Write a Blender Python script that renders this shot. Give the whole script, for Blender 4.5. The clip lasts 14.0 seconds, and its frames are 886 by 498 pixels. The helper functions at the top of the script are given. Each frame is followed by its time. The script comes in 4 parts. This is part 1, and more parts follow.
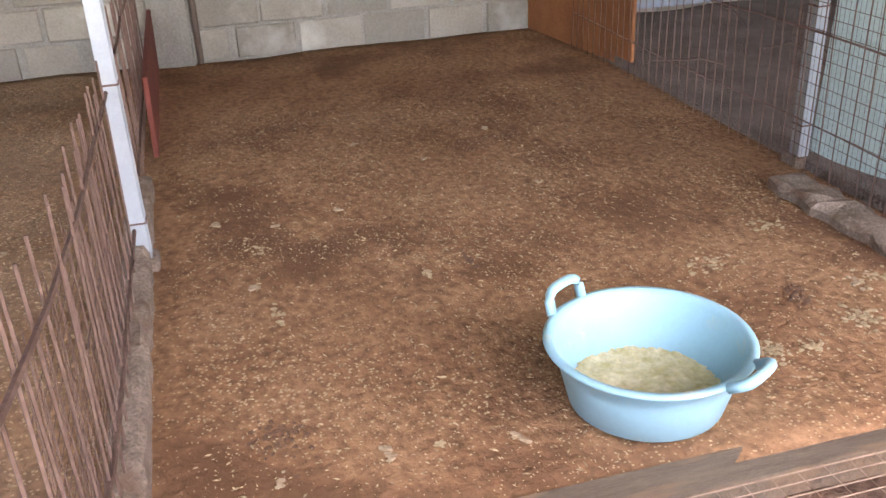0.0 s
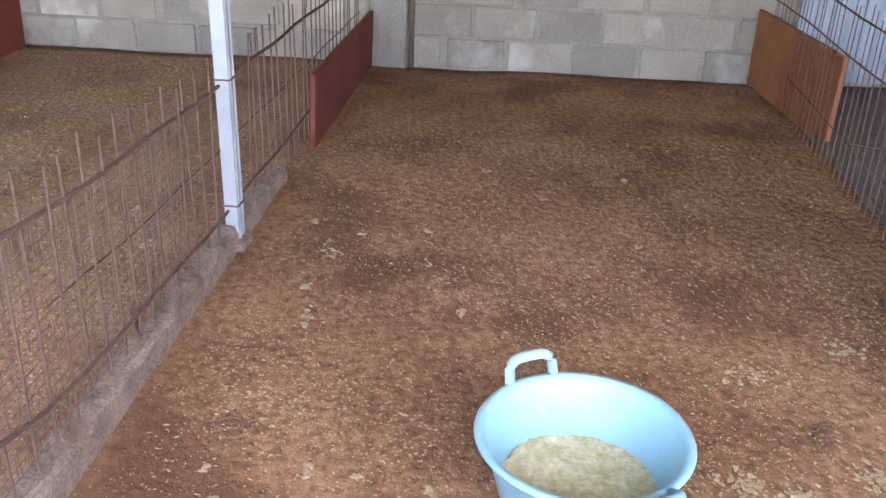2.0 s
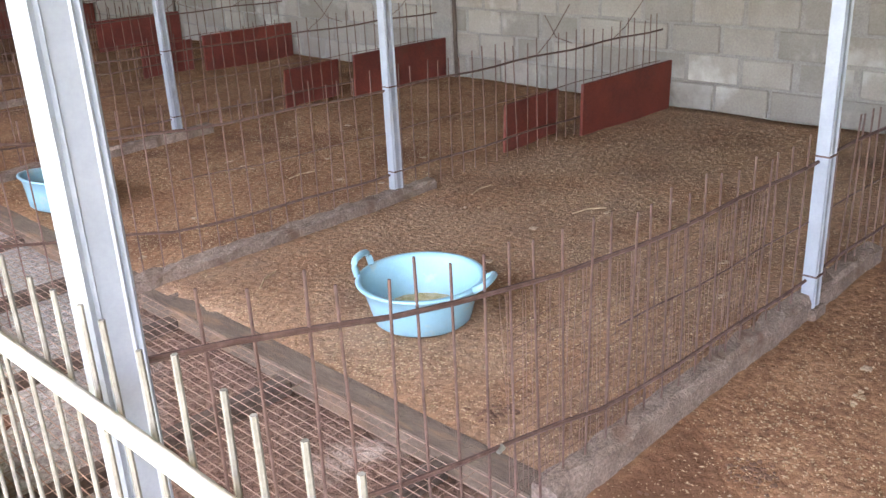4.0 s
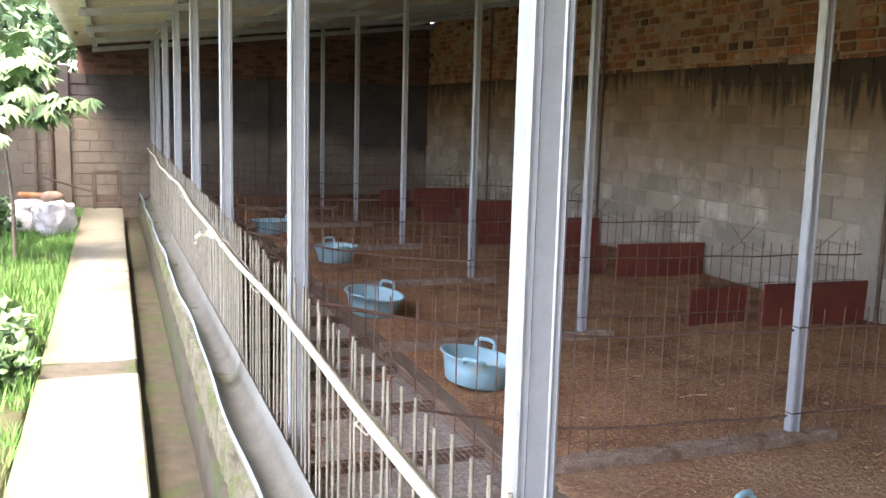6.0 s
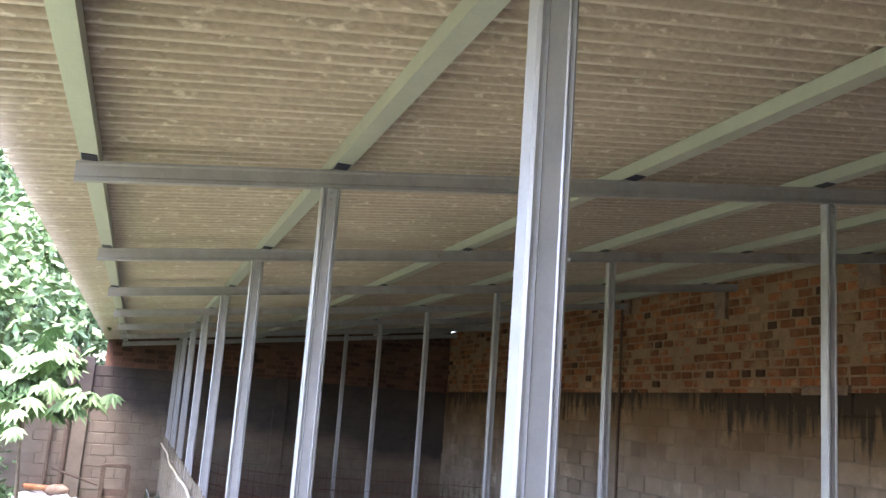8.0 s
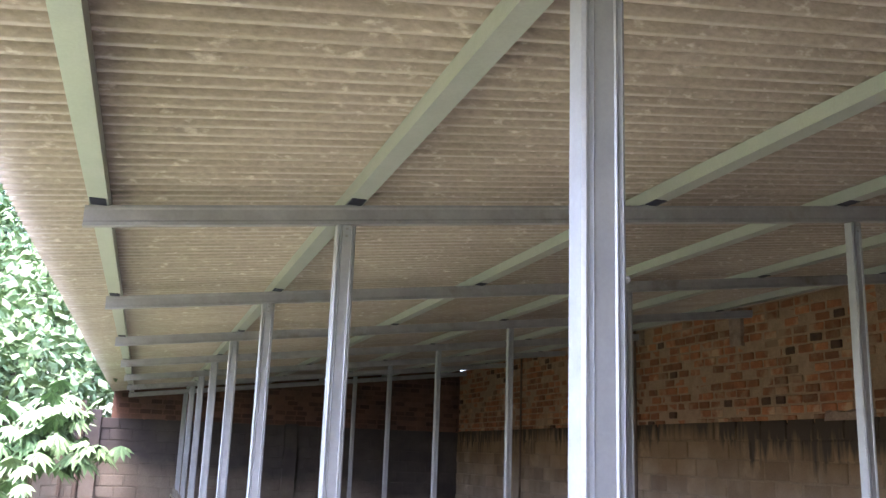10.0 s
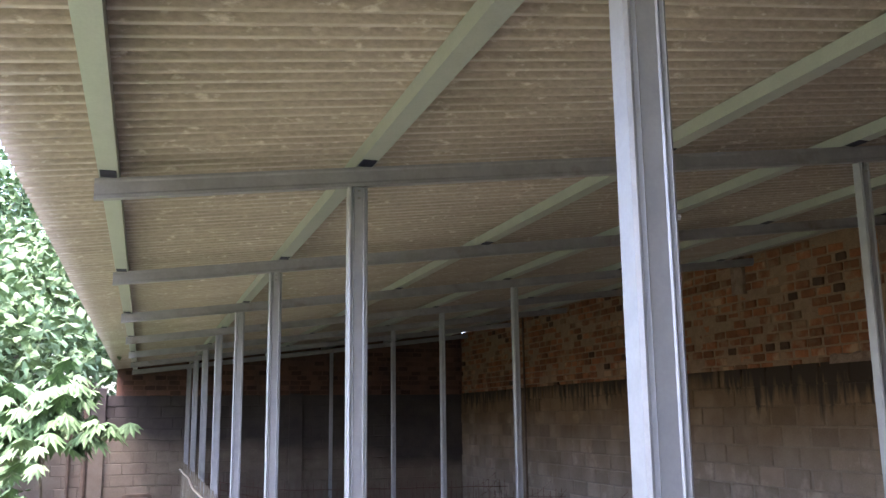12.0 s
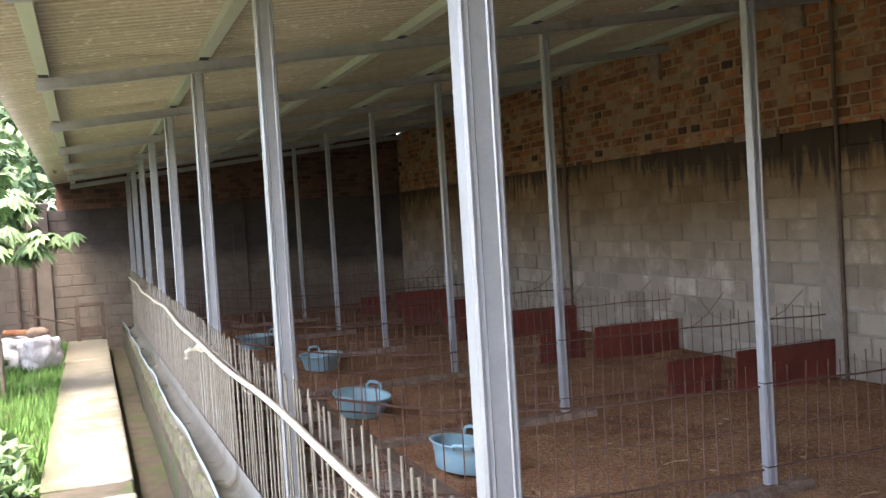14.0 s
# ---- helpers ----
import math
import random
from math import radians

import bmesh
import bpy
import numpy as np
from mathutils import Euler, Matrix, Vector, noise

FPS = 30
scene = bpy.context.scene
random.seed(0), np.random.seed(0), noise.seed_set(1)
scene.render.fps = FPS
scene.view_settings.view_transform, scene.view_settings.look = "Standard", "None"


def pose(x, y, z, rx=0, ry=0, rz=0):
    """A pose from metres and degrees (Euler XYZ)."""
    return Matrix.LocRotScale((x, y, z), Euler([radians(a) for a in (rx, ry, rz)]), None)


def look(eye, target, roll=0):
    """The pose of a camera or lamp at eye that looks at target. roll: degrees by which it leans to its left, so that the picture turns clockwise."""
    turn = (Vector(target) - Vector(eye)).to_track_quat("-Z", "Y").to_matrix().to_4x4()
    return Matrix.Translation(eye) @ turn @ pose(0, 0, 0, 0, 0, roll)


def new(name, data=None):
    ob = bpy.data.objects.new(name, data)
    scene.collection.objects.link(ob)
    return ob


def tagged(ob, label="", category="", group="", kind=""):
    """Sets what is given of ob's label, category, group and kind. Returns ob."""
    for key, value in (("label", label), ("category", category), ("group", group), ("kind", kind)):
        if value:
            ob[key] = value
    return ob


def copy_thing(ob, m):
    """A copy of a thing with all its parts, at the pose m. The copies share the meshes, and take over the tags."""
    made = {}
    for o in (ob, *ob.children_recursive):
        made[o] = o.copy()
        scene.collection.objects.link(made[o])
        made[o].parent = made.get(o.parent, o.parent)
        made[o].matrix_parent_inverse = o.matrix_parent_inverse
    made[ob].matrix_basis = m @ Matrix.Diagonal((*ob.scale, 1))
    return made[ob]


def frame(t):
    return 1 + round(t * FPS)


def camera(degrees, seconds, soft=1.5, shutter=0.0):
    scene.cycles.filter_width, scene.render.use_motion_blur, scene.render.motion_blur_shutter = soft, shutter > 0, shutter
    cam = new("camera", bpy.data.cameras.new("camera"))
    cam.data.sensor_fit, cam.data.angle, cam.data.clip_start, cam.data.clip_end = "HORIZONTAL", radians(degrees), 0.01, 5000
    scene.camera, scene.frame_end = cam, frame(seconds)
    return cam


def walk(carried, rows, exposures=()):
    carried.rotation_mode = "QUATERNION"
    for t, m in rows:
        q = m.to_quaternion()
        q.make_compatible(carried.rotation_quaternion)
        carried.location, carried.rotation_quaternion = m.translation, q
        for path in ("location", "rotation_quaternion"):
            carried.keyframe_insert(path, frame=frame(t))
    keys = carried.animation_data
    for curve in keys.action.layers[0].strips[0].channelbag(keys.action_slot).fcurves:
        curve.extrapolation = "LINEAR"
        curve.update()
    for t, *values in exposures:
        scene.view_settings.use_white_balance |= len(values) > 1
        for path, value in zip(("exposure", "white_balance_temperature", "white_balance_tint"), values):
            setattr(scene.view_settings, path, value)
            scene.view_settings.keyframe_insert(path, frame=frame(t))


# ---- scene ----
cam = camera(52.1, 14.0)
PATH = [
    (0, (-0.234, -0.266, 1.342), (1.503, -0.724, 0.463), -2.5),
    (0.5, (-0.266, -0.457, 1.367), (1.501, -0.842, 0.514), -1.2),
    (1, (-0.292, -0.651, 1.391), (1.468, -0.962, 0.494), 0.7),
    (1.5, (-0.288, -0.83, 1.417), (1.497, -0.977, 0.527), 1.3),
    (2, (-0.295, -1.009, 1.447), (1.504, -0.859, 0.586), 2.0),
    (2.5, (-0.321, -1.101, 1.487), (1.431, -0.629, 0.645), 1.3),
    (3, (-0.411, -1.135, 1.505), (1.241, -0.368, 0.678), -0.2),
    (3.5, (-0.485, -1.165, 1.534), (1.012, -0.124, 0.713), -2.0),
    (4, (-0.508, -1.239, 1.55), (0.799, 0.087, 0.82), -2.8),
    (4.2, (-0.509, -1.278, 1.549), (0.715, 0.148, 0.865), -2.1),
    (6.3, (-0.677, -1.37, 1.714), (-0.034, 0.512, 1.498), 1.8),
    (6.5, (-0.677, -1.378, 1.746), (-0.035, 0.511, 1.602), 2.3),
    (7, (-0.686, -1.457, 1.764), (-0.047, 0.438, 1.811), 3.0),
    (7.5, (-0.675, -1.466, 1.771), (-0.05, 0.422, 1.99), 3.8),
    (8, (-0.651, -1.454, 1.786), (-0.048, 0.419, 2.143), 4.2),
    (8.2, (-0.639, -1.441, 1.808), (-0.043, 0.427, 2.202), 4.4),
    (10.5, (-0.74, -1.263, 1.769), (-0.125, 0.589, 2.204), 0.6),
    (11, (-0.817, -1.197, 1.759), (-0.173, 0.648, 2.187), -0.8),
    (11.5, (-0.811, -1.179, 1.77), (-0.178, 0.672, 2.185), -1.0),
    (12, (-0.769, -1.272, 1.758), (-0.155, 0.597, 2.123), -0.7),
    (12.5, (-0.701, -1.387, 1.725), (-0.108, 0.507, 1.971), -0.2),
    (13, (-0.701, -1.476, 1.699), (-0.105, 0.426, 1.866), -0.5),
    (13.5, (-0.753, -1.575, 1.65), (-0.134, 0.326, 1.689), -2.5),
    (14, (-0.74, -1.664, 1.623), (-0.014, 0.198, 1.557), -3.5),
]
EXPOSURE = [(0.0, 4.68, 7800, 20), (1.0, 4.7, 6800, 17), (2.0, 4.7, 6700, 18), (3.4, 4.82, 6600, 15), (4.2, 4.5, 7000, 17), (6.3, 4.05, 6900, 19), (8.0, 4.07, 6250, 25), (10.5, 4.1, 6050, 28), (11.5, 3.75, 6100, 28), (12.5, 3.45, 6200, 27), (14.0, 3.7, 6900, 19)]
walk(cam, [(t, look(*p)) for t, *p in PATH], EXPOSURE)

# ---- plan, in metres ----
S = 2.3            # spacing of the pens and post rows along y
MID = 2.648        # second post row
W = 5.40           # face of the back wall
END = 16.42        # face of the end wall
SLOPE = 0.118      # roof rise per metre
BEAM0 = 2.69       # underside of the beams over the front posts
LAST = 7
BACK = -5.0        # the shed goes on behind the camera to here; added wall blocks light
PATHZ = -0.17      # top of the concrete path
rng = random.Random(5)

# ---- light ----
world = bpy.data.worlds.new("sky")
scene.world = world
world.use_nodes = True
wn = world.node_tree.nodes
sky = wn.new("ShaderNodeTexSky")
sky.sky_type = "NISHITA"
sky.sun_disc = False
sky.sun_elevation = radians(70)
sky.sun_rotation = radians(225)
sky.air_density, sky.dust_density, sky.ozone_density = 1.0, 4.0, 1.0
bg = wn["Background"]
bg.inputs["Strength"].default_value = 0.15
world.node_tree.links.new(sky.outputs[0], bg.inputs["Color"])
sun_data = bpy.data.lights.new("sun", "SUN")
sun_data.energy, sun_data.angle, sun_data.color = 0.65, radians(9), (1.0, 0.96, 0.9)
sun = new("sun", sun_data)
sun.matrix_world = look((-5, -5, 20), (0, 0, 0))


# ---- materials ----
def mat(name, a, b, scale=6.0, rough=0.8, metal=0.0, bump=0.3, fine=70.0, stain=None, stain_scale=1.2, stain_at=0.58,
        grain=0.28, rand=0.0, island=0.0, stretch=(1, 1, 1), dist=0.01, spec=0.4, extra=None):
    """A mottled surface: two colours by noise, a stain by larger noise, a shade per piece, and fine relief."""
    m = bpy.data.materials.new(name)
    m.use_nodes = True
    nt = m.node_tree
    n, link = nt.nodes, nt.links.new
    p = n["Principled BSDF"]
    geo = n.new("ShaderNodeNewGeometry")
    mp = n.new("ShaderNodeMapping")
    mp.inputs["Scale"].default_value = stretch
    link(geo.outputs["Position"], mp.inputs["Vector"])

    def noisy(s, detail=5.0, r=0.6):
        t = n.new("ShaderNodeTexNoise")
        t.inputs["Scale"].default_value, t.inputs["Detail"].default_value, t.inputs["Roughness"].default_value = s, detail, r
        link(mp.outputs[0], t.inputs["Vector"])
        return t.outputs["Fac"]

    def ramp(fac, lo, hi):
        r = n.new("ShaderNodeMapRange")
        r.inputs["From Min"].default_value, r.inputs["From Max"].default_value = lo, hi
        link(fac, r.inputs["Value"])
        return r.outputs[0]

    def mix(fac, c1, c2, mode="MIX"):
        x = n.new("ShaderNodeMix")
        x.data_type, x.blend_type = "RGBA", mode
        for sock, v in ((x.inputs[0], fac), (x.inputs[6], c1), (x.inputs[7], c2)):
            if isinstance(v, (int, float)):
                sock.default_value = v
            elif isinstance(v, tuple):
                sock.default_value = (*v, 1)
            else:
                link(v, sock)
        return x.outputs[2]

    col = mix(ramp(noisy(scale), 0.35, 0.65), a, b)
    col = mix(ramp(noisy(fine), 0.3, 0.7), col, mix(1.0, col, (1 - grain, 1 - grain, 1 - grain), "MULTIPLY"))
    if stain:
        col = mix(ramp(noisy(stain_scale, 6.0), stain_at, stain_at + 0.12), col, stain)
    if rand or island:
        if rand:
            oi = n.new("ShaderNodeObjectInfo")
            src, k = oi.outputs["Random"], rand
        else:
            src, k = geo.outputs["Random Per Island"], island
        r = n.new("ShaderNodeMapRange")
        r.inputs["To Min"].default_value, r.inputs["To Max"].default_value = 1 - k, 1 + k * 0.6
        link(src, r.inputs["Value"])
        v = n.new("ShaderNodeVectorMath")
        v.operation = "SCALE"
        link(col, v.inputs[0])
        link(r.outputs[0], v.inputs["Scale"])
        col = v.outputs[0]
    if extra:
        col = extra(n, link, geo, noisy, ramp, mix, col)
    if isinstance(col, tuple):
        p.inputs["Base Color"].default_value = (*col, 1)
    else:
        link(col, p.inputs["Base Color"])
    p.inputs["Roughness"].default_value, p.inputs["Metallic"].default_value = rough, metal
    p.inputs["Specular IOR Level"].default_value = spec
    if bump:
        bn = n.new("ShaderNodeBump")
        bn.inputs["Strength"].default_value, bn.inputs["Distance"].default_value = bump, dist
        link(noisy(fine, 8.0), bn.inputs["Height"])
        link(bn.outputs[0], p.inputs["Normal"])
    return m


def calc(n, link, op, a, b, c=0.0):
    """One arithmetic node; each value is a number or a socket."""
    x = n.new("ShaderNodeMath")
    x.operation = op
    for sock, v in zip(x.inputs, (a, b, c)):
        if isinstance(v, (int, float)):
            sock.default_value = v
        else:
            link(v, sock)
    return x.outputs[0]


def mould(n, link, geo, noisy, ramp, mix, col):
    """Black mould below the ledge where the block wall was raised in brick: narrow drips, and a solid band along one stretch."""
    sep = n.new("ShaderNodeSeparateXYZ")
    link(geo.outputs["Position"], sep.inputs[0])
    mp = n.new("ShaderNodeMapping")
    mp.inputs["Scale"].default_value = (3.0, 3.0, 0.30)
    link(geo.outputs["Position"], mp.inputs["Vector"])
    t = n.new("ShaderNodeTexNoise")
    t.inputs["Scale"].default_value, t.inputs["Detail"].default_value = 3.4, 6.0
    link(mp.outputs[0], t.inputs["Vector"])
    drip = ramp(t.outputs["Fac"], 0.40, 0.72)
    wide = ramp(noisy(0.8, 2.0), 0.3, 0.65)
    band = ramp(sep.outputs["Y"], 7.10, 6.95)
    depth = calc(n, link, "MULTIPLY", drip, calc(n, link, "MULTIPLY_ADD", wide, 0.45, 0.10))
    depth = calc(n, link, "MULTIPLY_ADD", band, 0.17, depth)
    over = calc(n, link, "ADD", sep.outputs["Z"], depth)
    fac = calc(n, link, "MULTIPLY", ramp(over, 2.12, 2.32), 0.95)
    # block colour turns browner and darker with height, broken by noise
    browned = ramp(calc(n, link, "MULTIPLY_ADD", noisy(1.1, 3.0), 0.9, sep.outputs["Z"]), 1.2, 2.3)
    col = mix(browned, col, mix(1.0, col, (0.60, 0.45, 0.28), "MULTIPLY"))
    return mix(fac, col, (0.030, 0.022, 0.015))


def soot(n, link, geo, noisy, ramp, mix, col):
    """Old smoke on the end wall: a wide black cloud with a ragged lower edge."""
    sep = n.new("ShaderNodeSeparateXYZ")
    link(geo.outputs["Position"], sep.inputs[0])
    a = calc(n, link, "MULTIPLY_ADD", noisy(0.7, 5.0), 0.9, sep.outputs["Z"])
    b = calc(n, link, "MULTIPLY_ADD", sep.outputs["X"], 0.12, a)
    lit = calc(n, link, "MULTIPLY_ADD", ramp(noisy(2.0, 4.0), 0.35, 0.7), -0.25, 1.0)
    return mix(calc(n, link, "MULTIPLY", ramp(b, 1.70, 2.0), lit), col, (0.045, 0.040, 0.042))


def moss(n, link, geo, noisy, ramp, mix, col):
    """Green-grey algae that has crept over the path from its edges and covers its far, damp end."""
    sep = n.new("ShaderNodeSeparateXYZ")
    link(geo.outputs["Position"], sep.inputs[0])
    mid = calc(n, link, "ABSOLUTE", calc(n, link, "ADD", sep.outputs["X"], 0.83), 0.0)
    edge = calc(n, link, "MULTIPLY_ADD", noisy(3.0, 5.0), 0.35, mid)
    far = calc(n, link, "MULTIPLY_ADD", noisy(0.9, 4.0), 9.0, sep.outputs["Y"])
    col = mix(ramp(edge, 0.36, 0.50), col, (0.115, 0.115, 0.07))
    return mix(calc(n, link, "MULTIPLY", ramp(far, 12.5, 15.5), 0.75), col, (0.12, 0.115, 0.08))


def gravel(n, link, geo, noisy, ramp, mix, col):
    """Grey ash and gravel strewn under the front edge of the wire floor, running out towards the near pen."""
    sep = n.new("ShaderNodeSeparateXYZ")
    link(geo.outputs["Position"], sep.inputs[0])
    a = calc(n, link, "MULTIPLY_ADD", sep.outputs["X"], -1.9, sep.outputs["Y"])
    a = calc(n, link, "MULTIPLY_ADD", noisy(3.0, 4.0), 1.2, a)
    ash = mix(ramp(noisy(40.0, 3.0), 0.35, 0.65), (0.44, 0.42, 0.38), (0.25, 0.235, 0.21))
    return mix(ramp(a, 0.6, 1.5), col, ash)


def husks(n, link, geo, noisy, ramp, mix, col):
    """Rice husk trodden into the earth: small pale flecks, thicker in patches and in the freshly strewn pens."""
    sep = n.new("ShaderNodeSeparateXYZ")
    link(geo.outputs["Position"], sep.inputs[0])
    fresh = n.new("ShaderNodeMath")
    fresh.operation = "MULTIPLY_ADD"
    link(ramp(sep.outputs["Y"], -0.1, 0.2), fresh.inputs[0])
    fresh.inputs[1].default_value = 0.30
    v = n.new("ShaderNodeTexVoronoi")
    v.inputs["Scale"].default_value = 62.0
    link(geo.outputs["Position"], v.inputs["Vector"])
    link(ramp(noisy(1.6, 4.0), 0.38, 0.7), fresh.inputs[2])
    dens = fresh.outputs[0]
    lim = n.new("ShaderNodeMath")
    lim.operation = "MULTIPLY_ADD"
    link(dens, lim.inputs[0])
    lim.inputs[1].default_value, lim.inputs[2].default_value = 0.22, 0.10
    less = n.new("ShaderNodeMath")
    less.operation = "LESS_THAN"
    link(v.outputs["Distance"], less.inputs[0])
    link(lim.outputs[0], less.inputs[1])
    half = n.new("ShaderNodeMath")
    half.operation = "MULTIPLY"
    link(less.outputs[0], half.inputs[0])
    half.inputs[1].default_value = 0.55
    pen = calc(n, link, "MULTIPLY", ramp(sep.outputs["Y"], -0.1, 0.2), ramp(sep.outputs["Y"], 2.6, 2.2))
    pale = calc(n, link, "MULTIPLY", pen, ramp(noisy(1.3, 4.0), 0.30, 0.60))
    col = mix(calc(n, link, "MULTIPLY", pale, 0.27), col, (0.40, 0.315, 0.225))
    return mix(half.outputs[0], col, (0.54, 0.39, 0.23))


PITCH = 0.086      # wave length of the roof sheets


def wave_shading(n, link, geo, noisy, ramp, mix, col):
    """Corrugation shading in the colour: dark hollows, lit crests with pale flecks in broken streaks."""
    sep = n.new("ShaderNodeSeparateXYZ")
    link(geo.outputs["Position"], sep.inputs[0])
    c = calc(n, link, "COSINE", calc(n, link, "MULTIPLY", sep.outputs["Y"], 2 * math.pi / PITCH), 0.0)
    # shade of the hollows, mixed into the colour by wave
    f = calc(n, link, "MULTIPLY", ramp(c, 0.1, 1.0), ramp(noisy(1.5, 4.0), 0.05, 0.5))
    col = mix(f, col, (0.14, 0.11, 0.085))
    crest_light = calc(n, link, "MULTIPLY", ramp(c, -0.72, -0.95), ramp(noisy(5.0, 4.0), 0.35, 0.62))
    return mix(calc(n, link, "MULTIPLY", crest_light, 0.5), col, (0.60, 0.56, 0.505))


EARTH = mat("trodden_earth", (0.40, 0.215, 0.115), (0.285, 0.143, 0.074), 2.2, 0.95, bump=1.0, fine=30, stain=(0.15, 0.074, 0.04),
            stain_scale=1.1, stain_at=0.54, dist=0.02, spec=0.12, grain=0.55, extra=husks)
HUSK = mat("rice_husk", (0.52, 0.38, 0.22), (0.38, 0.255, 0.14), 20, 0.9, island=0.35, bump=0)
DAMP = mat("damp_earth", (0.13, 0.062, 0.034), (0.19, 0.095, 0.05), 14, 0.85, bump=1.0, fine=40, dist=0.02)
SPILL = mat("dried_mash", (0.50, 0.37, 0.22), (0.38, 0.26, 0.145), 30, 0.9, bump=1.0, fine=70, dist=0.02)
DUNG = mat("droppings", (0.33, 0.22, 0.13), (0.45, 0.33, 0.22), 40, 0.9, bump=0.5)
CONC = mat("rough_concrete", (0.37, 0.275, 0.21), (0.25, 0.175, 0.13), 9, 0.9, stain=(0.15, 0.09, 0.058), stain_scale=6, stain_at=0.55, bump=0.8, fine=95, dist=0.012, grain=0.6)
SLAB = mat("path_concrete", (0.31, 0.30, 0.265), (0.24, 0.225, 0.195), 5, 0.85, stain=(0.13, 0.135, 0.085), stain_scale=1.6, stain_at=0.50, bump=0.6, grain=0.35, extra=moss)
MOSSY = mat("mossy_concrete", (0.095, 0.08, 0.055), (0.055, 0.05, 0.033), 6, 0.85, stain=(0.05, 0.07, 0.022), stain_scale=2.5, stain_at=0.5, bump=0.7, dist=0.02)
MOSSW = mat("mossy_mortar", (0.20, 0.185, 0.13), (0.12, 0.11, 0.07), 7, 0.92, bump=1.0, fine=30, dist=0.03, stain=(0.085, 0.115, 0.035), stain_scale=4, stain_at=0.5, grain=0.4)
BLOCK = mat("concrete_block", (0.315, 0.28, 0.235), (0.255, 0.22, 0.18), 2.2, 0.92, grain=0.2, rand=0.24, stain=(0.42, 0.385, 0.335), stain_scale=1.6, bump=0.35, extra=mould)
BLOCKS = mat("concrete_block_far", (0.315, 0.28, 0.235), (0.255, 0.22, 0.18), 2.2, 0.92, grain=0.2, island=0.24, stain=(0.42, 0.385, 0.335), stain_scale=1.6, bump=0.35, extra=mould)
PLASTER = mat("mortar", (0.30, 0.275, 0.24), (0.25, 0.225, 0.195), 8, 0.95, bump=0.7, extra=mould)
BRICK = mat("clay_brick", (0.33, 0.130, 0.054), (0.22, 0.085, 0.038), 5, 0.9, rand=0.45, stain=(0.31, 0.20, 0.115), stain_scale=3.4, stain_at=0.49, bump=0.6)
BRICKS = mat("clay_brick_far", (0.33, 0.130, 0.054), (0.22, 0.085, 0.038), 5, 0.9, island=0.45, stain=(0.31, 0.20, 0.115), stain_scale=3.4, stain_at=0.49, bump=0.6)
# dark of the holes between bricks, put into a brick colour
HOLEDARK = mat("burnt_brick", (0.10, 0.052, 0.03), (0.055, 0.032, 0.02), 9, 0.95, bump=0.6)
MORTAR = mat("brick_mortar", (0.34, 0.235, 0.145), (0.27, 0.18, 0.11), 7, 0.95, bump=0.8, dist=0.02)
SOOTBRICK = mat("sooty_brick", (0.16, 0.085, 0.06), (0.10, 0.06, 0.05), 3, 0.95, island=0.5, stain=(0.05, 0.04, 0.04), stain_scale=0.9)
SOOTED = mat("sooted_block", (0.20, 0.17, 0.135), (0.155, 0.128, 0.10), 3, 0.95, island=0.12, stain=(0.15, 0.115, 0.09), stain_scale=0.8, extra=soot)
STEEL = mat("galvanised_steel", (0.37, 0.39, 0.415), (0.325, 0.345, 0.37), 14, 0.42, 0.35, grain=0.08, bump=0.05, fine=120, stain=(0.36, 0.36, 0.355), stain_scale=4)
BEAMM = mat("dull_steel", (0.37, 0.375, 0.39), (0.31, 0.315, 0.325), 9, 0.5, 0.3, grain=0.1, bump=0.06, stain=(0.22, 0.20, 0.18), stain_scale=3)
STEEL_G = mat("green_galvanised_steel", (0.45, 0.49, 0.44), (0.42, 0.46, 0.41), 10, 0.5, 0.3, grain=0.1, bump=0.06, fine=120)
ROOFM = mat("fibre_cement_sheet", (0.44, 0.38, 0.325), (0.355, 0.302, 0.255), 2.5, 0.9, stain=(0.58, 0.53, 0.475), stain_scale=24, stain_at=0.585, bump=0.4, fine=60, stretch=(0.6, 1.6, 1), extra=wave_shading)
GAPDARK = mat("gap_shade", (0.02, 0.025, 0.06), (0.015, 0.018, 0.04), 10, 0.5, 0.3, bump=0)
RUST = mat("rusty_wire", (0.115, 0.062, 0.046), (0.18, 0.105, 0.08), 25, 0.8, 0.2, bump=0.3)
WIRE = mat("dusty_wire", (0.27, 0.25, 0.20), (0.19, 0.17, 0.135), 18, 0.7, 0.2, bump=0.2)
PVC = mat("cream_pvc", (0.64, 0.60, 0.48), (0.55, 0.51, 0.40), 7, 0.45, bump=0.1)
GREYP = mat("grey_plastic", (0.33, 0.33, 0.33), (0.27, 0.27, 0.27), 9, 0.5, bump=0.1)
GUTTER = mat("gutter_plastic", (0.20, 0.205, 0.18), (0.15, 0.155, 0.13), 4, 0.6, stain=(0.11, 0.11, 0.07), stain_scale=3, bump=0.3)
APRON = mat("weathered_sheet", (0.30, 0.295, 0.25), (0.22, 0.215, 0.18), 5, 0.8, bump=0.3, stain=(0.13, 0.12, 0.08), stain_scale=2.5, stain_at=0.55, stretch=(1, 1, 0.3))
GUTTERB = mat("gutter_rim", (0.38, 0.55, 0.62), (0.33, 0.48, 0.54), 6, 0.5, bump=0.1)
TUB = mat("pale_blue_plastic", (0.275, 0.475, 0.54), (0.25, 0.445, 0.51), 5, 0.45, bump=0.04, grain=0.06, stain=(0.40, 0.44, 0.38), stain_scale=9, stain_at=0.58)
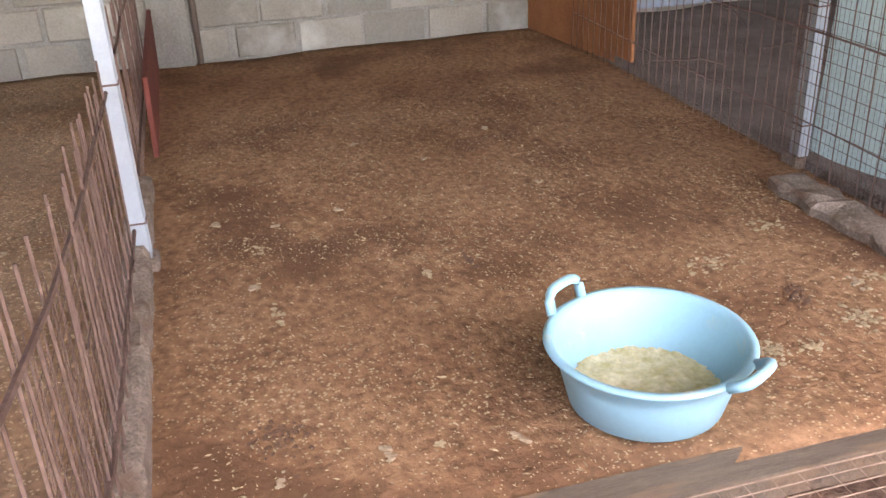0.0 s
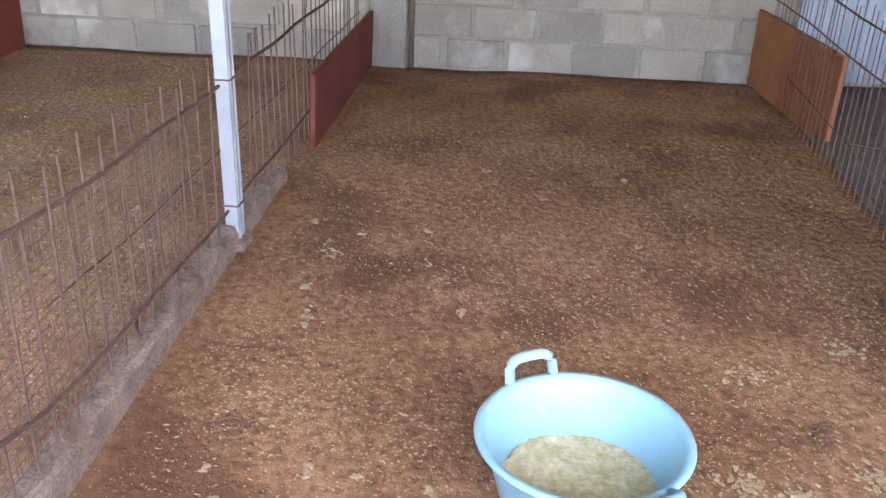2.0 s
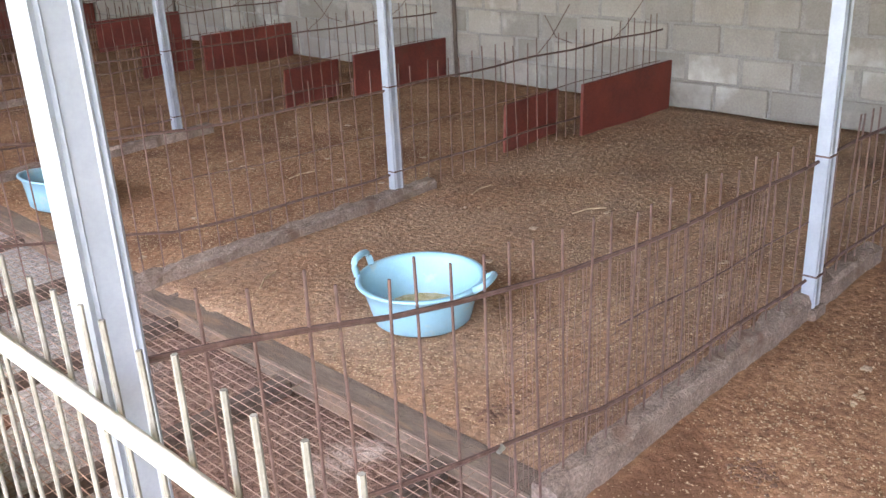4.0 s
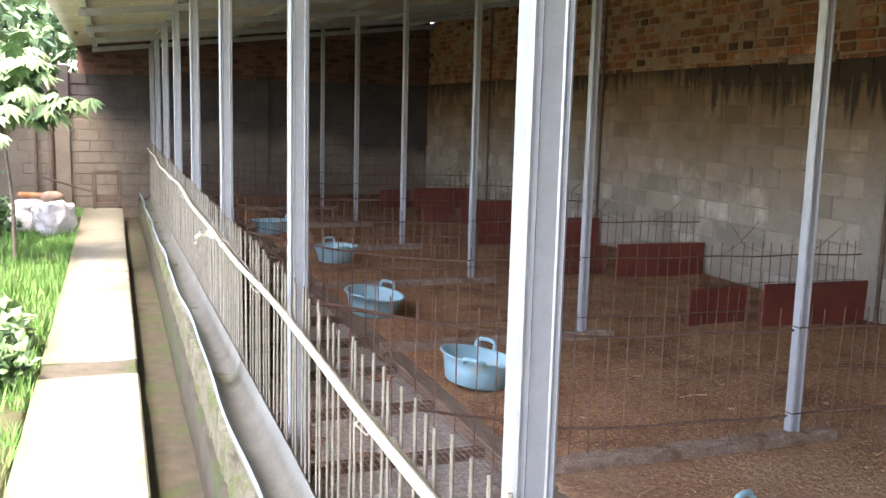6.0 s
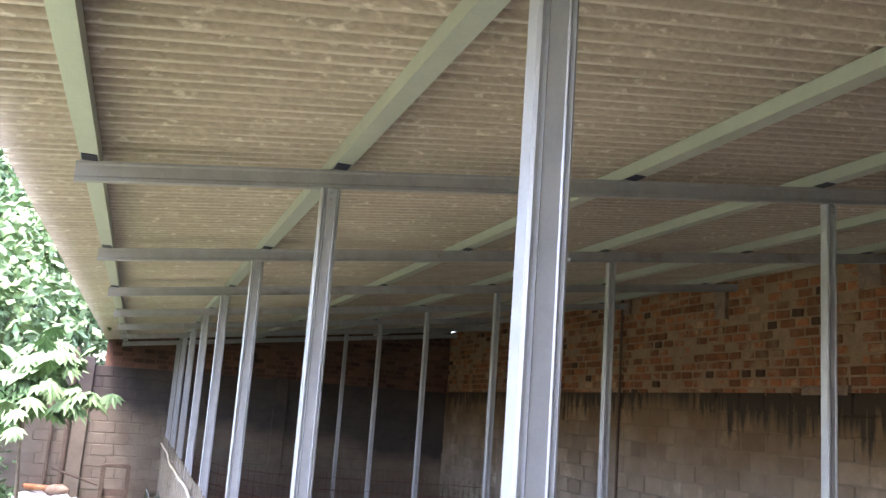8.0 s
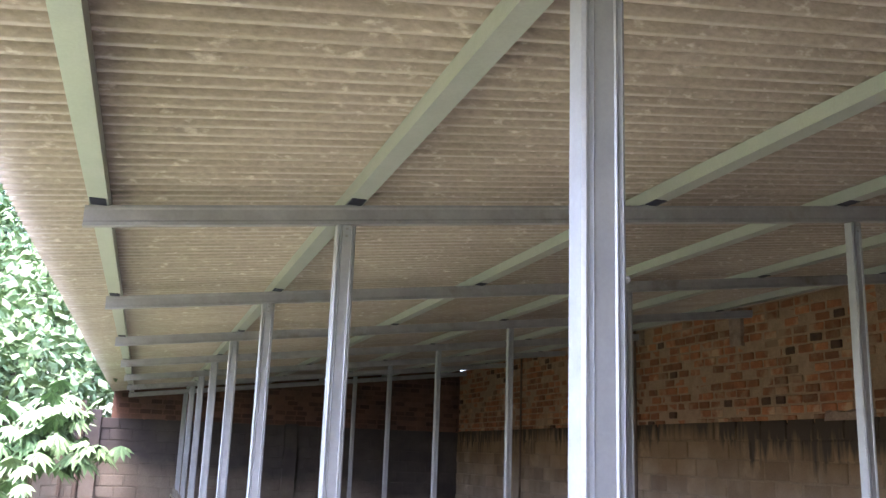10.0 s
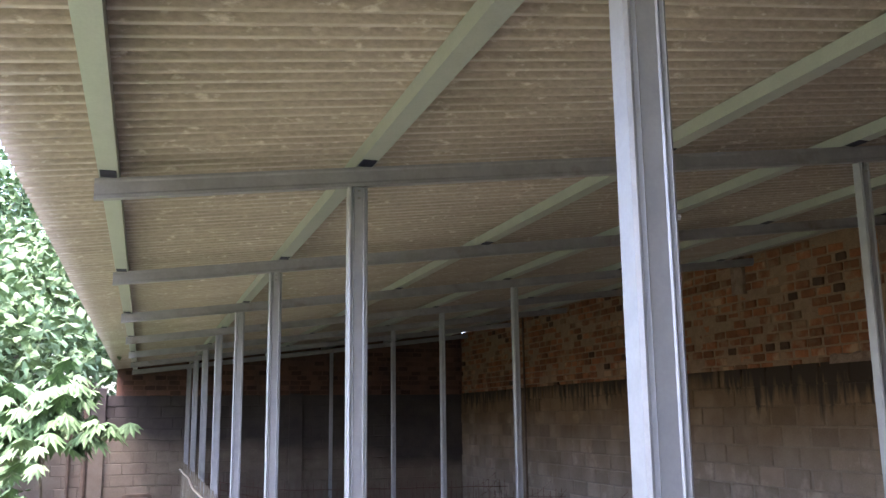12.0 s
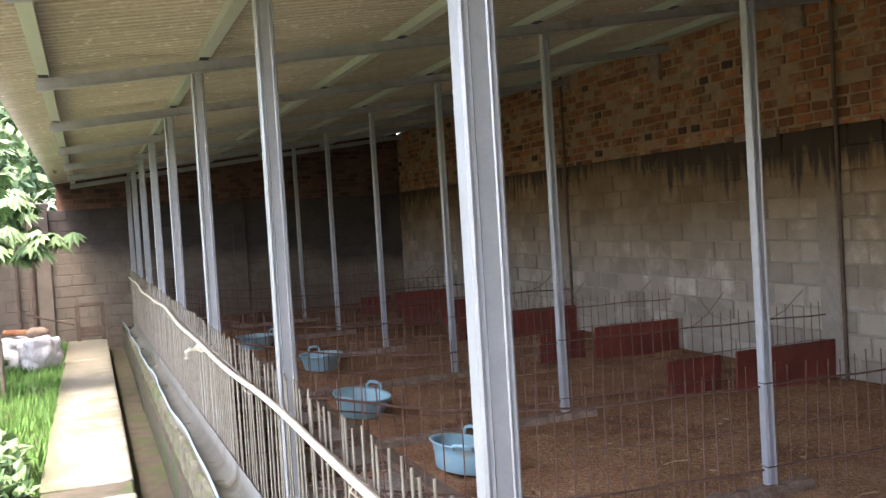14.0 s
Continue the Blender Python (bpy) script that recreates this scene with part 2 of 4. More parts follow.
MASH = mat("wet_mash", (0.56, 0.46, 0.20), (0.80, 0.70, 0.46), 24, 0.6, bump=0.9, fine=60)
REDW = mat("red_board", (0.20, 0.042, 0.026), (0.13, 0.03, 0.02), 3, 0.75, stain=(0.10, 0.035, 0.025), stain_scale=4, bump=0.3)
ORANGEW = mat("orange_brown_board", (0.36, 0.14, 0.055), (0.27, 0.10, 0.04), 4, 0.7, bump=0.3)
PLANK = mat("grey_plank", (0.20, 0.145, 0.10), (0.14, 0.098, 0.068), 5, 0.9, bump=0.8, stretch=(6, 0.8, 1), stain=(0.24, 0.145, 0.085), stain_scale=3.0, stain_at=0.54)
OLDWOOD = mat("dark_old_wood", (0.14, 0.10, 0.075), (0.09, 0.065, 0.05), 6, 0.85, bump=0.6)
TEAL = mat("pale_teal_sheet", (0.50, 0.62, 0.60), (0.43, 0.55, 0.54), 3, 0.6, bump=0.15)
BLUESHEET = mat("blue_grey_sheet", (0.36, 0.41, 0.50), (0.29, 0.34, 0.42), 3, 0.55, bump=0.1)
PIT = mat("pit_litter", (0.27, 0.16, 0.11), (0.19, 0.11, 0.075), 7, 0.95, bump=1.0, fine=35, dist=0.03, stain=(0.45, 0.35, 0.28), stain_scale=2.2, stain_at=0.6, grain=0.5, extra=gravel)
MESHW = mat("dung_crusted_wire", (0.40, 0.27, 0.19), (0.27, 0.17, 0.12), 15, 0.85, bump=0.3)
DARKEARTH = mat("dark_earth", (0.25, 0.195, 0.17), (0.17, 0.13, 0.11), 4, 0.95, bump=0.9, dist=0.03)
SOIL = mat("garden_soil", (0.12, 0.12, 0.06), (0.09, 0.10, 0.04), 5, 0.95, bump=0.8)
GRASS = mat("grass_blades", (0.09, 0.22, 0.04), (0.13, 0.28, 0.06), 2, 0.7, island=0.4, bump=0)
LEAF = mat("leaves", (0.12, 0.22, 0.085), (0.165, 0.275, 0.12), 1.5, 0.62, spec=0.32, island=0.4, bump=0)
LEAF2 = mat("light_leaves", (0.17, 0.275, 0.12), (0.23, 0.335, 0.16), 1.5, 0.62, spec=0.32, island=0.35, bump=0)
BARK = mat("bark", (0.22, 0.18, 0.13), (0.15, 0.12, 0.09), 12, 0.9, bump=0.7)
SACK = mat("white_sack", (0.66, 0.66, 0.69), (0.50, 0.50, 0.54), 5, 0.65, bump=0.8, fine=14, dist=0.04, stain=(0.30, 0.29, 0.29), stain_scale=4, stain_at=0.53)
RUBBLE = mat("rubble", (0.30, 0.17, 0.11), (0.22, 0.12, 0.08), 9, 0.95, rand=0.3, bump=0.7)
HAZE = mat("far_foliage", (0.12, 0.21, 0.09), (0.19, 0.29, 0.14), 1.2, 0.8, island=0.4, bump=0)


# ---- building helpers ----
def finish(bm, name, material, smooth=False):
    me = bpy.data.meshes.new(name)
    bmesh.ops.recalc_face_normals(bm, faces=bm.faces[:])
    bm.to_mesh(me)
    bm.free()
    me.materials.append(material)
    if smooth:
        me.polygons.foreach_set("use_smooth", [True] * len(me.polygons))
    return me


def part(name, bm, material, parent=None, label="", smooth=False):
    ob = new(name, finish(bm, name, material, smooth))
    ob.parent = parent
    return tagged(ob, label)


def empty(name, label, category, group="", kind="", at=(0, 0, 0)):
    ob = new(name)
    ob.empty_display_size = 0.1
    ob.location = at
    return tagged(ob, label, category, group, kind)


def add_box(bm, lo, hi, bevel=0.0):
    c = [(a + b) / 2 for a, b in zip(lo, hi)]
    d = [abs(b - a) for a, b in zip(lo, hi)]
    r = bmesh.ops.create_cube(bm, size=1.0, matrix=Matrix.Translation(c) @ Matrix.Diagonal((*d, 1)))
    if bevel:
        edges = list({e for v in r["verts"] for e in v.link_edges})
        bmesh.ops.bevel(bm, geom=edges, offset=bevel, segments=1, affect="EDGES")
    return bm


def box(lo, hi, bevel=0.0):
    return add_box(bmesh.new(), lo, hi, bevel)


def prism(profile, a, b, u, v):
    """Sweeps a closed 2D profile, laid out along u and v, straight from a to b."""
    bm = bmesh.new()
    a, b, u, v = Vector(a), Vector(b), Vector(u), Vector(v)
    rings = [[bm.verts.new(o + u * p[0] + v * p[1]) for p in profile] for o in (a, b)]
    k = len(profile)
    for i in range(k):
        bm.faces.new((rings[0][i], rings[0][(i + 1) % k], rings[1][(i + 1) % k], rings[1][i]))
    bm.faces.new(rings[0][::-1])
    bm.faces.new(rings[1])
    return bm


def tube(points, r, sides=6, bm=None, taper=None):
    bm = bm or bmesh.new()
    pts = [Vector(p) for p in points]
    rings = []
    for i, p in enumerate(pts):
        d = (pts[min(i + 1, len(pts) - 1)] - pts[max(i - 1, 0)]).normalized()
        u = d.cross(Vector((0, 0, 1)) if abs(d.z) < 0.9 else Vector((1, 0, 0))).normalized()
        w = d.cross(u)
        rad = r if taper is None else r + (taper - r) * i / (len(pts) - 1)
        rings.append([bm.verts.new(p + (u * math.cos(2 * math.pi * k / sides) + w * math.sin(2 * math.pi * k / sides)) * rad) for k in range(sides)])
    for a, b in zip(rings, rings[1:]):
        for k in range(sides):
            bm.faces.new((a[k], a[(k + 1) % sides], b[(k + 1) % sides], b[k]))
    bm.faces.new(rings[0][::-1])
    bm.faces.new(rings[-1])
    return bm


def lathe(profile, seg=48):
    bm = bmesh.new()
    rings = [[bm.verts.new((r * math.cos(2 * math.pi * k / seg), r * math.sin(2 * math.pi * k / seg), z)) for k in range(seg)] for r, z in profile]
    for a, b in zip(rings, rings[1:]):
        for k in range(seg):
            bm.faces.new((a[k], a[(k + 1) % seg], b[(k + 1) % seg], b[k]))
    return bm


def sheet(x0, x1, y0, y1, step, height, low):
    """Uneven ground from a grid, closed with a skirt down to low."""
    bm = bmesh.new()
    nx, ny = max(2, round((x1 - x0) / step)), max(2, round((y1 - y0) / step))
    g = [[bm.verts.new((x0 + (x1 - x0) * i / nx, y0 + (y1 - y0) * j / ny, 0)) for j in range(ny + 1)] for i in range(nx + 1)]
    for row in g:
        for v in row:
            v.co.z = height(v.co.x, v.co.y)
    for i in range(nx):
        for j in range(ny):
            bm.faces.new((g[i][j], g[i + 1][j], g[i + 1][j + 1], g[i][j + 1]))
    rim = [e for e in bm.edges if e.is_boundary]
    ext = bmesh.ops.extrude_edge_only(bm, edges=rim)
    for v in ext["geom"]:
        if isinstance(v, bmesh.types.BMVert):
            v.co.z = low
    return bm


def soft(x, y, s, k=0.0):
    return noise.noise(Vector((x * s, y * s, k)))


# ---- ground ----
def earth_z(x, y):
    # a shallow trodden unevenness, flattened near the kerbs
    return 0.020 * soft(x, y, 1.1) + 0.008 * soft(x, y, 4.0, 3.0)


tagged(part("ground", box((-150, -150, -1.0), (150, 150, -0.62)), SOIL), "brown garden earth under and around the shed", "ground", kind="structure")
tagged(part("floor", sheet(1.14, W + 0.02, BACK, END + 0.02, 0.12, earth_z, -0.5), EARTH, smooth=True),
       "trodden reddish-brown earth pen floor strewn with rice husk", "floor", kind="structure")
tagged(part("pit_floor", sheet(-0.10, 1.14, BACK, END + 0.02, 0.14, lambda x, y: -0.065 + 0.022 * soft(x, y, 3.0, 7), -0.5), PIT, smooth=True),
       "dark droppings under the wire floor strip", "pit floor", kind="structure")
tagged(part("garden_ground", sheet(-14, -1.235, -8, END + 0.02, 0.35, lambda x, y: PATHZ - 0.04 + 0.05 * soft(x, y, 0.8), -0.62), SOIL, smooth=True),
       "low garden earth grown over with grass", "ground", kind="structure")
tagged(part("channel", box((-0.585, BACK, -0.62), (-0.18, END, -0.40)), MOSSY), "shallow mossy concrete drain beside the path", "drain", kind="structure")
tagged(part("channel_wall", sheet(-0.26, -0.10, BACK, END, 0.12, lambda x, y: -0.03 + 0.04 * soft(x, y, 3), -0.62), MOSSY), "crumbling mossy wall of the drain", "drain wall", kind="structure")

path = empty("path", "sunlit pale concrete garden path with a dark joint", "path", kind="structure")
for y0, y1 in ((-6.5, -2.9), (-2.86, 1.3), (1.34, 5.08), (5.50, 9.2), (9.23, 13.0), (13.03, END - 0.45)):
    bm = box((-1.20, y0, -0.5), (-0.545, y1, PATHZ), 0.012)
    part("slab", bm, SLAB, path)
part("joint_strip", box((-1.19, 5.09, -0.5), (-0.555, 5.49, PATHZ - 0.018), 0.01), MOSSY, path, "dark mossy strip between slabs")

# ---- roof frame ----
PROFILE = [(-0.038, -0.025), (-0.031, -0.030), (-0.027, -0.018), (-0.021, -0.018), (-0.018, -0.030), (-0.015, -0.026), (0.019, -0.026), (0.022, -0.030), (0.025, -0.018),
           (0.029, -0.018), (0.033, -0.030), (0.038, -0.025), (0.038, 0.030), (0.010, 0.030), (0.008, 0.022), (-0.008, 0.022), (-0.010, 0.030), (-0.038, 0.030)]


def roof_line(x):
    return BEAM0 + SLOPE * x


def post(name, x, y, z1, profile, label, group, foot):
    p = empty(name, label, "post", group, at=(x, y, 0))
    part("shaft", prism(profile, (0, 0, -0.3), (0, 0, z1), (1, 0, 0), (0, 1, 0)), STEEL, p)
    if foot:
        part("footing", box((-0.055, -0.045, -0.2), (0.055, 0.045, 0.035), 0.01), CONC, p, "rough concrete footing")
        for z in (0.16, 0.62):
            ring = [(a * 1.06, b * 1.08) for a, b in ((-0.031, -0.026), (0.031, -0.026), (0.031, 0.026), (-0.031, 0.026))]
            part("tie_wire", prism(ring, (0, 0, z), (0, 0, z + 0.006), (1, 0, 0), (0, 1, 0)), RUST, p, "twist of rusty wire round the post")
    for dz in (-0.02, -0.05):
        part("screw", box((-0.006, -0.036, z1 + dz - 0.004), (0.006, -0.030, z1 + dz + 0.004)), GREYP, p)
    return p


POST = [(a * 1.06, b * 0.80) for a, b in PROFILE]
MIDP = [(a * 0.80, b * 0.85) for a, b in PROFILE]
for k in range(-2, LAST + 1):
    y = k * S - (0.2 if k < 0 else 0)
    post("front_post", {0: -0.008, 1: 0.030}.get(k, 0.010), y - 0.02, roof_line(0), POST, "grey galvanised steel post at the front fence", "front posts", False)
    post("middle_post", {-1: 2.68}.get(k, MID), y - (0.02 if k < 0 else 0), roof_line(MID), MIDP, "grey galvanised steel post on a pen kerb", "middle posts", True)

for ob in [o for o in bpy.data.objects if o.name.startswith("front_post") and o.parent is None and abs(o.location.y) < 0.1]:
    part("bolt", tube([(0.041, -0.012, 2.07), (0.049, -0.012, 2.07)], 0.006, 6), GREYP, ob, "small bolt head")

CH = [(-0.02, 0), (0.02, 0), (0.02, 0.012), (0.016, 0.02), (0.016, 0.062), (0.02, 0.07), (0.02, 0.08), (-0.02, 0.08), (-0.02, 0.07), (-0.016, 0.062), (-0.016, 0.02), (-0.02, 0.012)]
for k in range(-2, LAST + 1):
    y = k * S - 0.02
    b = part("roof_beam", prism(CH, (-0.98, y, roof_line(-0.98)), (W + 0.05, y, roof_line(W + 0.05)), (0, 1, 0), (0, 0, 1)), BEAMM)
    tagged(b, "grey galvanised steel roof beam across the posts", "beam", "roof beams")
PUR = [(-0.022, 0.0), (-0.014, 0.0), (-0.014, 0.003), (-0.0195, 0.004), (-0.0195, 0.054), (0.0195, 0.054), (0.0195, 0.004), (0.014, 0.003), (0.014, 0.0), (0.022, 0.0), (0.022, 0.06), (-0.022, 0.06)]
for x in (-0.93, 0.055, 1.45, 2.54, 3.79, 4.98):
    z = roof_line(x) + 0.081
    b = part("purlin", prism([(a * 1.6, 0.06 - c) for a, c in PUR], (x, BACK, z), (x, END - 0.02, z), (1, 0, 0), (0, 0, 1)), STEEL_G)
    tagged(b, "pale greenish steel channel purlin under the roof sheets", "purlin", "roof purlins")
    for k in range(-2, LAST + 1):
        y = k * S - 0.02
        # added dark block stands for the shade inside the purlin's open end
        part("cleat", box((x - 0.029, y - 0.125, z - 0.003), (x + 0.029, y - 0.030, z + 0.050)), GAPDARK, b, "dark block standing in for the shaded channel opening")


def corrugated(x0, x1, y0, y1, pitch, amp, z_at, thick=0.006):
    """A corrugated sheet whose waves run along x."""
    n = int((y1 - y0) / pitch * 8)
    ys = [y0 + (y1 - y0) * j / n for j in range(n + 1)]
    xs = (x0, (x0 + x1) / 2, x1)
    verts, faces = [], []
    for layer in (0, thick):
        for x in xs:
            verts += [(x, y, z_at(x) + amp * math.cos(2 * math.pi * y / pitch) + layer) for y in ys]
    m = n + 1
    for L in (0, 1):
        for i in range(2):
            for j in range(n):
                a = (L * 3 + i) * m + j
                faces.append((a, a + m, a + m + 1, a + 1))
    for j in range(n):
        for i in (0, 2):
            a = i * m + j
            faces.append((a, a + 1, a + 3 * m + 1, a + 3 * m))
    me = bpy.data.meshes.new("corrugated")
    me.from_pydata(verts, [], faces)
    me.polygons.foreach_set("use_smooth", [True] * len(faces))
    return me


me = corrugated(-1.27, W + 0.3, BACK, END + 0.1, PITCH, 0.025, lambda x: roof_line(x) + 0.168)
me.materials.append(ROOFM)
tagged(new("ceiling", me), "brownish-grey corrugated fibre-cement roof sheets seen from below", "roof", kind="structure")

# ---- walls ----
BT = 2.20          # top of the block courses
BRICKTOP = 3.46
core = part("wall_back", box((W + 0.012, BACK, -0.5), (W + 0.16, END + 0.16, BT - 0.01)), PLASTER)
tagged(core, "unplastered concrete block wall with black mould streaks along its ledge", "wall", kind="structure")
upper = part("wall_back_upper", box((W + 0.039, BACK, BT - 0.01), (W + 0.16, END + 0.16, BRICKTOP)), MORTAR)
tagged(upper, "rough orange clay brick wall raised on the block wall", "wall", kind="structure")
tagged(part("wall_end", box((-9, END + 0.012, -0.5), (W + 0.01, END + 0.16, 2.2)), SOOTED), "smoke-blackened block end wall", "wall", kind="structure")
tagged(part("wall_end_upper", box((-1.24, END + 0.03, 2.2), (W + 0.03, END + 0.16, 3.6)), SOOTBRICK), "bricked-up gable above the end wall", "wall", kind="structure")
for y in (-0.14, 4.60, 9.42, 13.25):
    b = part("pilaster", box((W - 0.03, y - 0.12, -0.3), (W + 0.05, y + 0.12, BT + 0.03), 0.012), PLASTER)
    tagged(b, "grey concrete pilaster on the block wall", "pilaster", "pilasters", "structure")
    b = part("drain_pipe", tube([(W - 0.02, y - 0.15, 0), (W - 0.02, y - 0.15, BRICKTOP)], 0.018, 8), OLDWOOD)
    tagged(b, "thin dark pipe beside a pilaster", "pipe", "wall pipes")

# added out of view to keep light off the back wall and posts
tagged(part("wall_near_end", box((-0.3, BACK - 0.15, -0.5), (W + 0.1, BACK, 3.4)), PLASTER), "added unseen wall blocking light at the near end of the shed", "wall", kind="structure")

# ---- kerbs and pen partitions ----
def rough_bar(x0, x1, y0, y1, z0, z1, seed, amp=0.022):
    """A hand-cast concrete bar with uneven, worn edges."""
    bm = bmesh.new()
    n = max(4, int((x1 - x0) / 0.045))
    prof = [(y0, z0), (y0, z1 - 0.015), (y0 + 0.018, z1), (y1 - 0.018, z1), (y1, z1 - 0.015), (y1, z0)]
    rings = []
    for i in range(n + 1):
        x = x0 + (x1 - x0) * i / n
        ring = []
        for j, (y, z) in enumerate(prof):
            w = 0.0 if z == z0 else amp
            ring.append(bm.verts.new((x, y + w * noise.noise(Vector((x * 11, j * 3, seed))), z + w * noise.noise(Vector((x * 9, j * 2.0, seed + 9))))))
        rings.append(ring)
    for a, b in zip(rings, rings[1:]):
        for j in range(5):
            bm.faces.new((a[j], a[j + 1], b[j + 1], b[j]))
    bm.faces.new(rings[0])
    bm.faces.new(rings[-1][::-1])
    return bm


def along(poly, x):
    """Height of a polyline of (x, z) at x."""
    for (xa, za), (xb, zb) in zip(poly, poly[1:]):
        if x <= xb:
            return za + (zb - za) * (x - xa) / (xb - xa)
    return poly[-1][1]


TOPW = [(0.0, 0.89), (0.55, 0.77), (1.1, 0.665), (1.8, 0.62), (2.6, 0.605), (5.35, 0.57)]
LOWW = [(0.0, 0.48), (0.5, 0.38), (0.9, 0.29), (1.3, 0.20), (1.9, 0.16), (2.6, 0.145), (5.35, 0.12)]
FENCE_LABEL = "rusty welded-wire partition with a bent top wire between duck pens"
rod_mesh = finish(tube([(0, 0, 0), (0, 0, 1)], 0.0036, 5), "rod", RUST)
slim_mesh = finish(tube([(0, 0, 0), (0, 0, 1)], 0.0026, 5), "rod", RUST)
thin_mesh = finish(tube([(0, 0, 0), (0, 0, 1)], 0.0010, 4), "strand", RUST)


def rod(name, me, parent, x, y, z0, z1, lean=(0, 0)):
    ob = new(name, me)
    ob.parent = parent
    ob.location, ob.scale = (x, y, z0), (1, 1, z1 - z0)
    ob.rotation_euler = (lean[0], lean[1], 0)
    return ob


def partition(y, net):
    r = random.Random(11)
    f = empty("partition_fence", FENCE_LABEL, "fence", "pen partitions", at=(0, y, 0))
    x = 0.07
    while x < 5.3:
        rod("rod", rod_mesh, f, x, 0.0, 0.015, along(TOPW, x) + 0.11 + r.uniform(-0.025, 0.02), (r.gauss(0, 0.012), r.gauss(0, 0.018)))
        x += 0.098
    for nm, poly in (("top_wire", TOPW), ("bottom_wire", LOWW)):
        pts = [(x, -0.006, along(poly, x) + 0.006 * math.sin(x * 7)) for x in np.linspace(0.03, 5.32, 30)]
        part(nm, tube(pts, 0.0065, 6), RUST, f)
    part("middle_wire", tube([(x, 0.005, 0.5 * (along(TOPW, x) + along(LOWW, x)) + 0.004 * math.sin(x * 9)) for x in np.linspace(1.4, 5.32, 20)], 0.003, 5), RUST, f)
    for a, b in (((3.9, 0.60), (4.25, 0.86)), ((4.25, 0.62), (4.0, 0.82)), ((4.7, 0.58), (5.1, 0.80))):
        part("loose_wire", tube([(a[0], 0.0, a[1]), ((a[0] + b[0]) / 2, 0.03, (a[1] + b[1]) / 2 - 0.05), (b[0], 0.02, b[1])], 0.0028, 5), RUST, f)
    if net:
        x = 0.95
        while x < 2.3:
            rod("strand", thin_mesh, f, x, 0.022 + r.uniform(-0.006, 0.006), 0.07, along(TOPW, x) - 0.02, (r.gauss(0, 0.02), r.gauss(0, 0.03)))
            x += 0.021
        for z in np.arange(0.09, 0.6, 0.03):
            part("net_wire", tube([(0.95, 0.022, z), (2.3, 0.022, z - 0.01)], 0.0009, 4), RUST, f)
        part("knot", tube([(0.875, -0.010, 0.288), (0.895, -0.010, 0.292)], 0.009, 6), WIRE, f, "pale tying knot")
    return f


partition(0.02, True)
plain = partition(S + 0.02, False)
for k in range(2, LAST):
    copy_thing(plain, pose(0, k * S + 0.02, 0))
for k in range(0, LAST):
    b = part("kerb", rough_bar(1.06, 2.9 if k else 3.3, -0.022 if k == 0 else -0.06, 0.062 if k == 0 else 0.04, -0.15, 0.085 if k == 0 else 0.06, k * 3.1), CONC)
    b.location = (0, k * S, 0)
    tagged(b, "low rough concrete kerb dusted with earth between pens", "kerb", "pen kerbs")
    c = part("board", box((4.28 if k else 3.75, -0.012, 0.0), (5.36, 0.012, 0.37), 0.004), REDW)
    c.location, c.rotation_euler = (0, k * S - 0.03, 0.01), (0.03, 0.006, 0)
    tagged(c, "dark red wooden board standing against a wire partition", "board", "partition boards")
    if k:
        c = part("board", box((3.70, -0.01, 0.0), (4.275, 0.01, 0.31), 0.004), REDW)
        c.location, c.rotation_euler = (0, k * S - 0.05, 0.0), (0.05, 0, 0.05)
        tagged(c, "short faded red board leaning at a pen kerb", "board", "partition boards")

# the partition of the near pen, with an orange board and a store beyond it
YR = -2.45
tagged(part("store_floor", sheet(1.14, W, BACK, YR - 0.06, 0.14, lambda x, y: 0.035 + 0.03 * soft(x, y, 2.2, 5), -0.3), DARKEARTH, smooth=True),
       "dark bare earth of the store beside the pens", "floor", kind="structure")
f = empty("partition_fence", "grey welded-wire partition beside a dark store", "fence", "pen partitions", at=(0, YR, 0))
x = 0.9
while x < 5.3:
    rod("rod", slim_mesh, f, x, 0.0, 0.01, 0.78 + rng.uniform(-0.03, 0.03), (rng.gauss(0, 0.01), rng.gauss(0, 0.015)))
    x += 0.075
for z in (0.2, 0.54, 0.72):
    part("long_wire", tube([(x, -0.005, z + 0.008 * math.sin(3 * x)) for x in np.linspace(0.9, 5.3, 16)], 0.0045 if z > 0.5 else 0.003, 5), RUST, f)
x = 1.6
while x < 2.75:
    rod("strand", thin_mesh, f, x, -0.02, 0.02, 0.70)
    x += 0.025
for z in np.arange(0.05, 0.7, 0.05):
    part("net_wire", tube([(1.6, -0.022, z), (2.75, -0.022, z)], 0.0016, 4), RUST, f)
b = part("board", box((-1.2, -0.012, 0), (0, 0.012, 0.46), 0.005), ORANGEW)
b.matrix_world = pose(5.375, YR + 0.055, 0.01, 0, 0, 7)
tagged(b, "orange-brown painted board closing the pen corner", "board", "partition boards")
tagged(part("kerb", rough_bar(1.3, 2.5, YR + 0.04, YR + 0.19, -0.15, 0.045, 77, 0.034), CONC), "broken concrete kerb with crumbs of old mash", "kerb", "pen kerbs")
b = part("leaning_sheet", box((-0.75, -0.008, 0), (0.65, 0.008, 1.15), 0.003), TEAL)
b.matrix_world = pose(2.06, -2.70, 0.02, 3, 0, 10)
tagged(b, "pale teal flat sheet leaning beside the wire partition", "sheet")
me = corrugated(0, 1.1, -4.9, -2.62, 0.09, 0.008, lambda x: 0)
me.materials.append(BLUESHEET)
b = new("wall_sheet", me)
b.matrix_world = Matrix.Translation((W - 0.03, 0, 0.06)) @ Matrix.Rotation(radians(-90), 4, "Y")
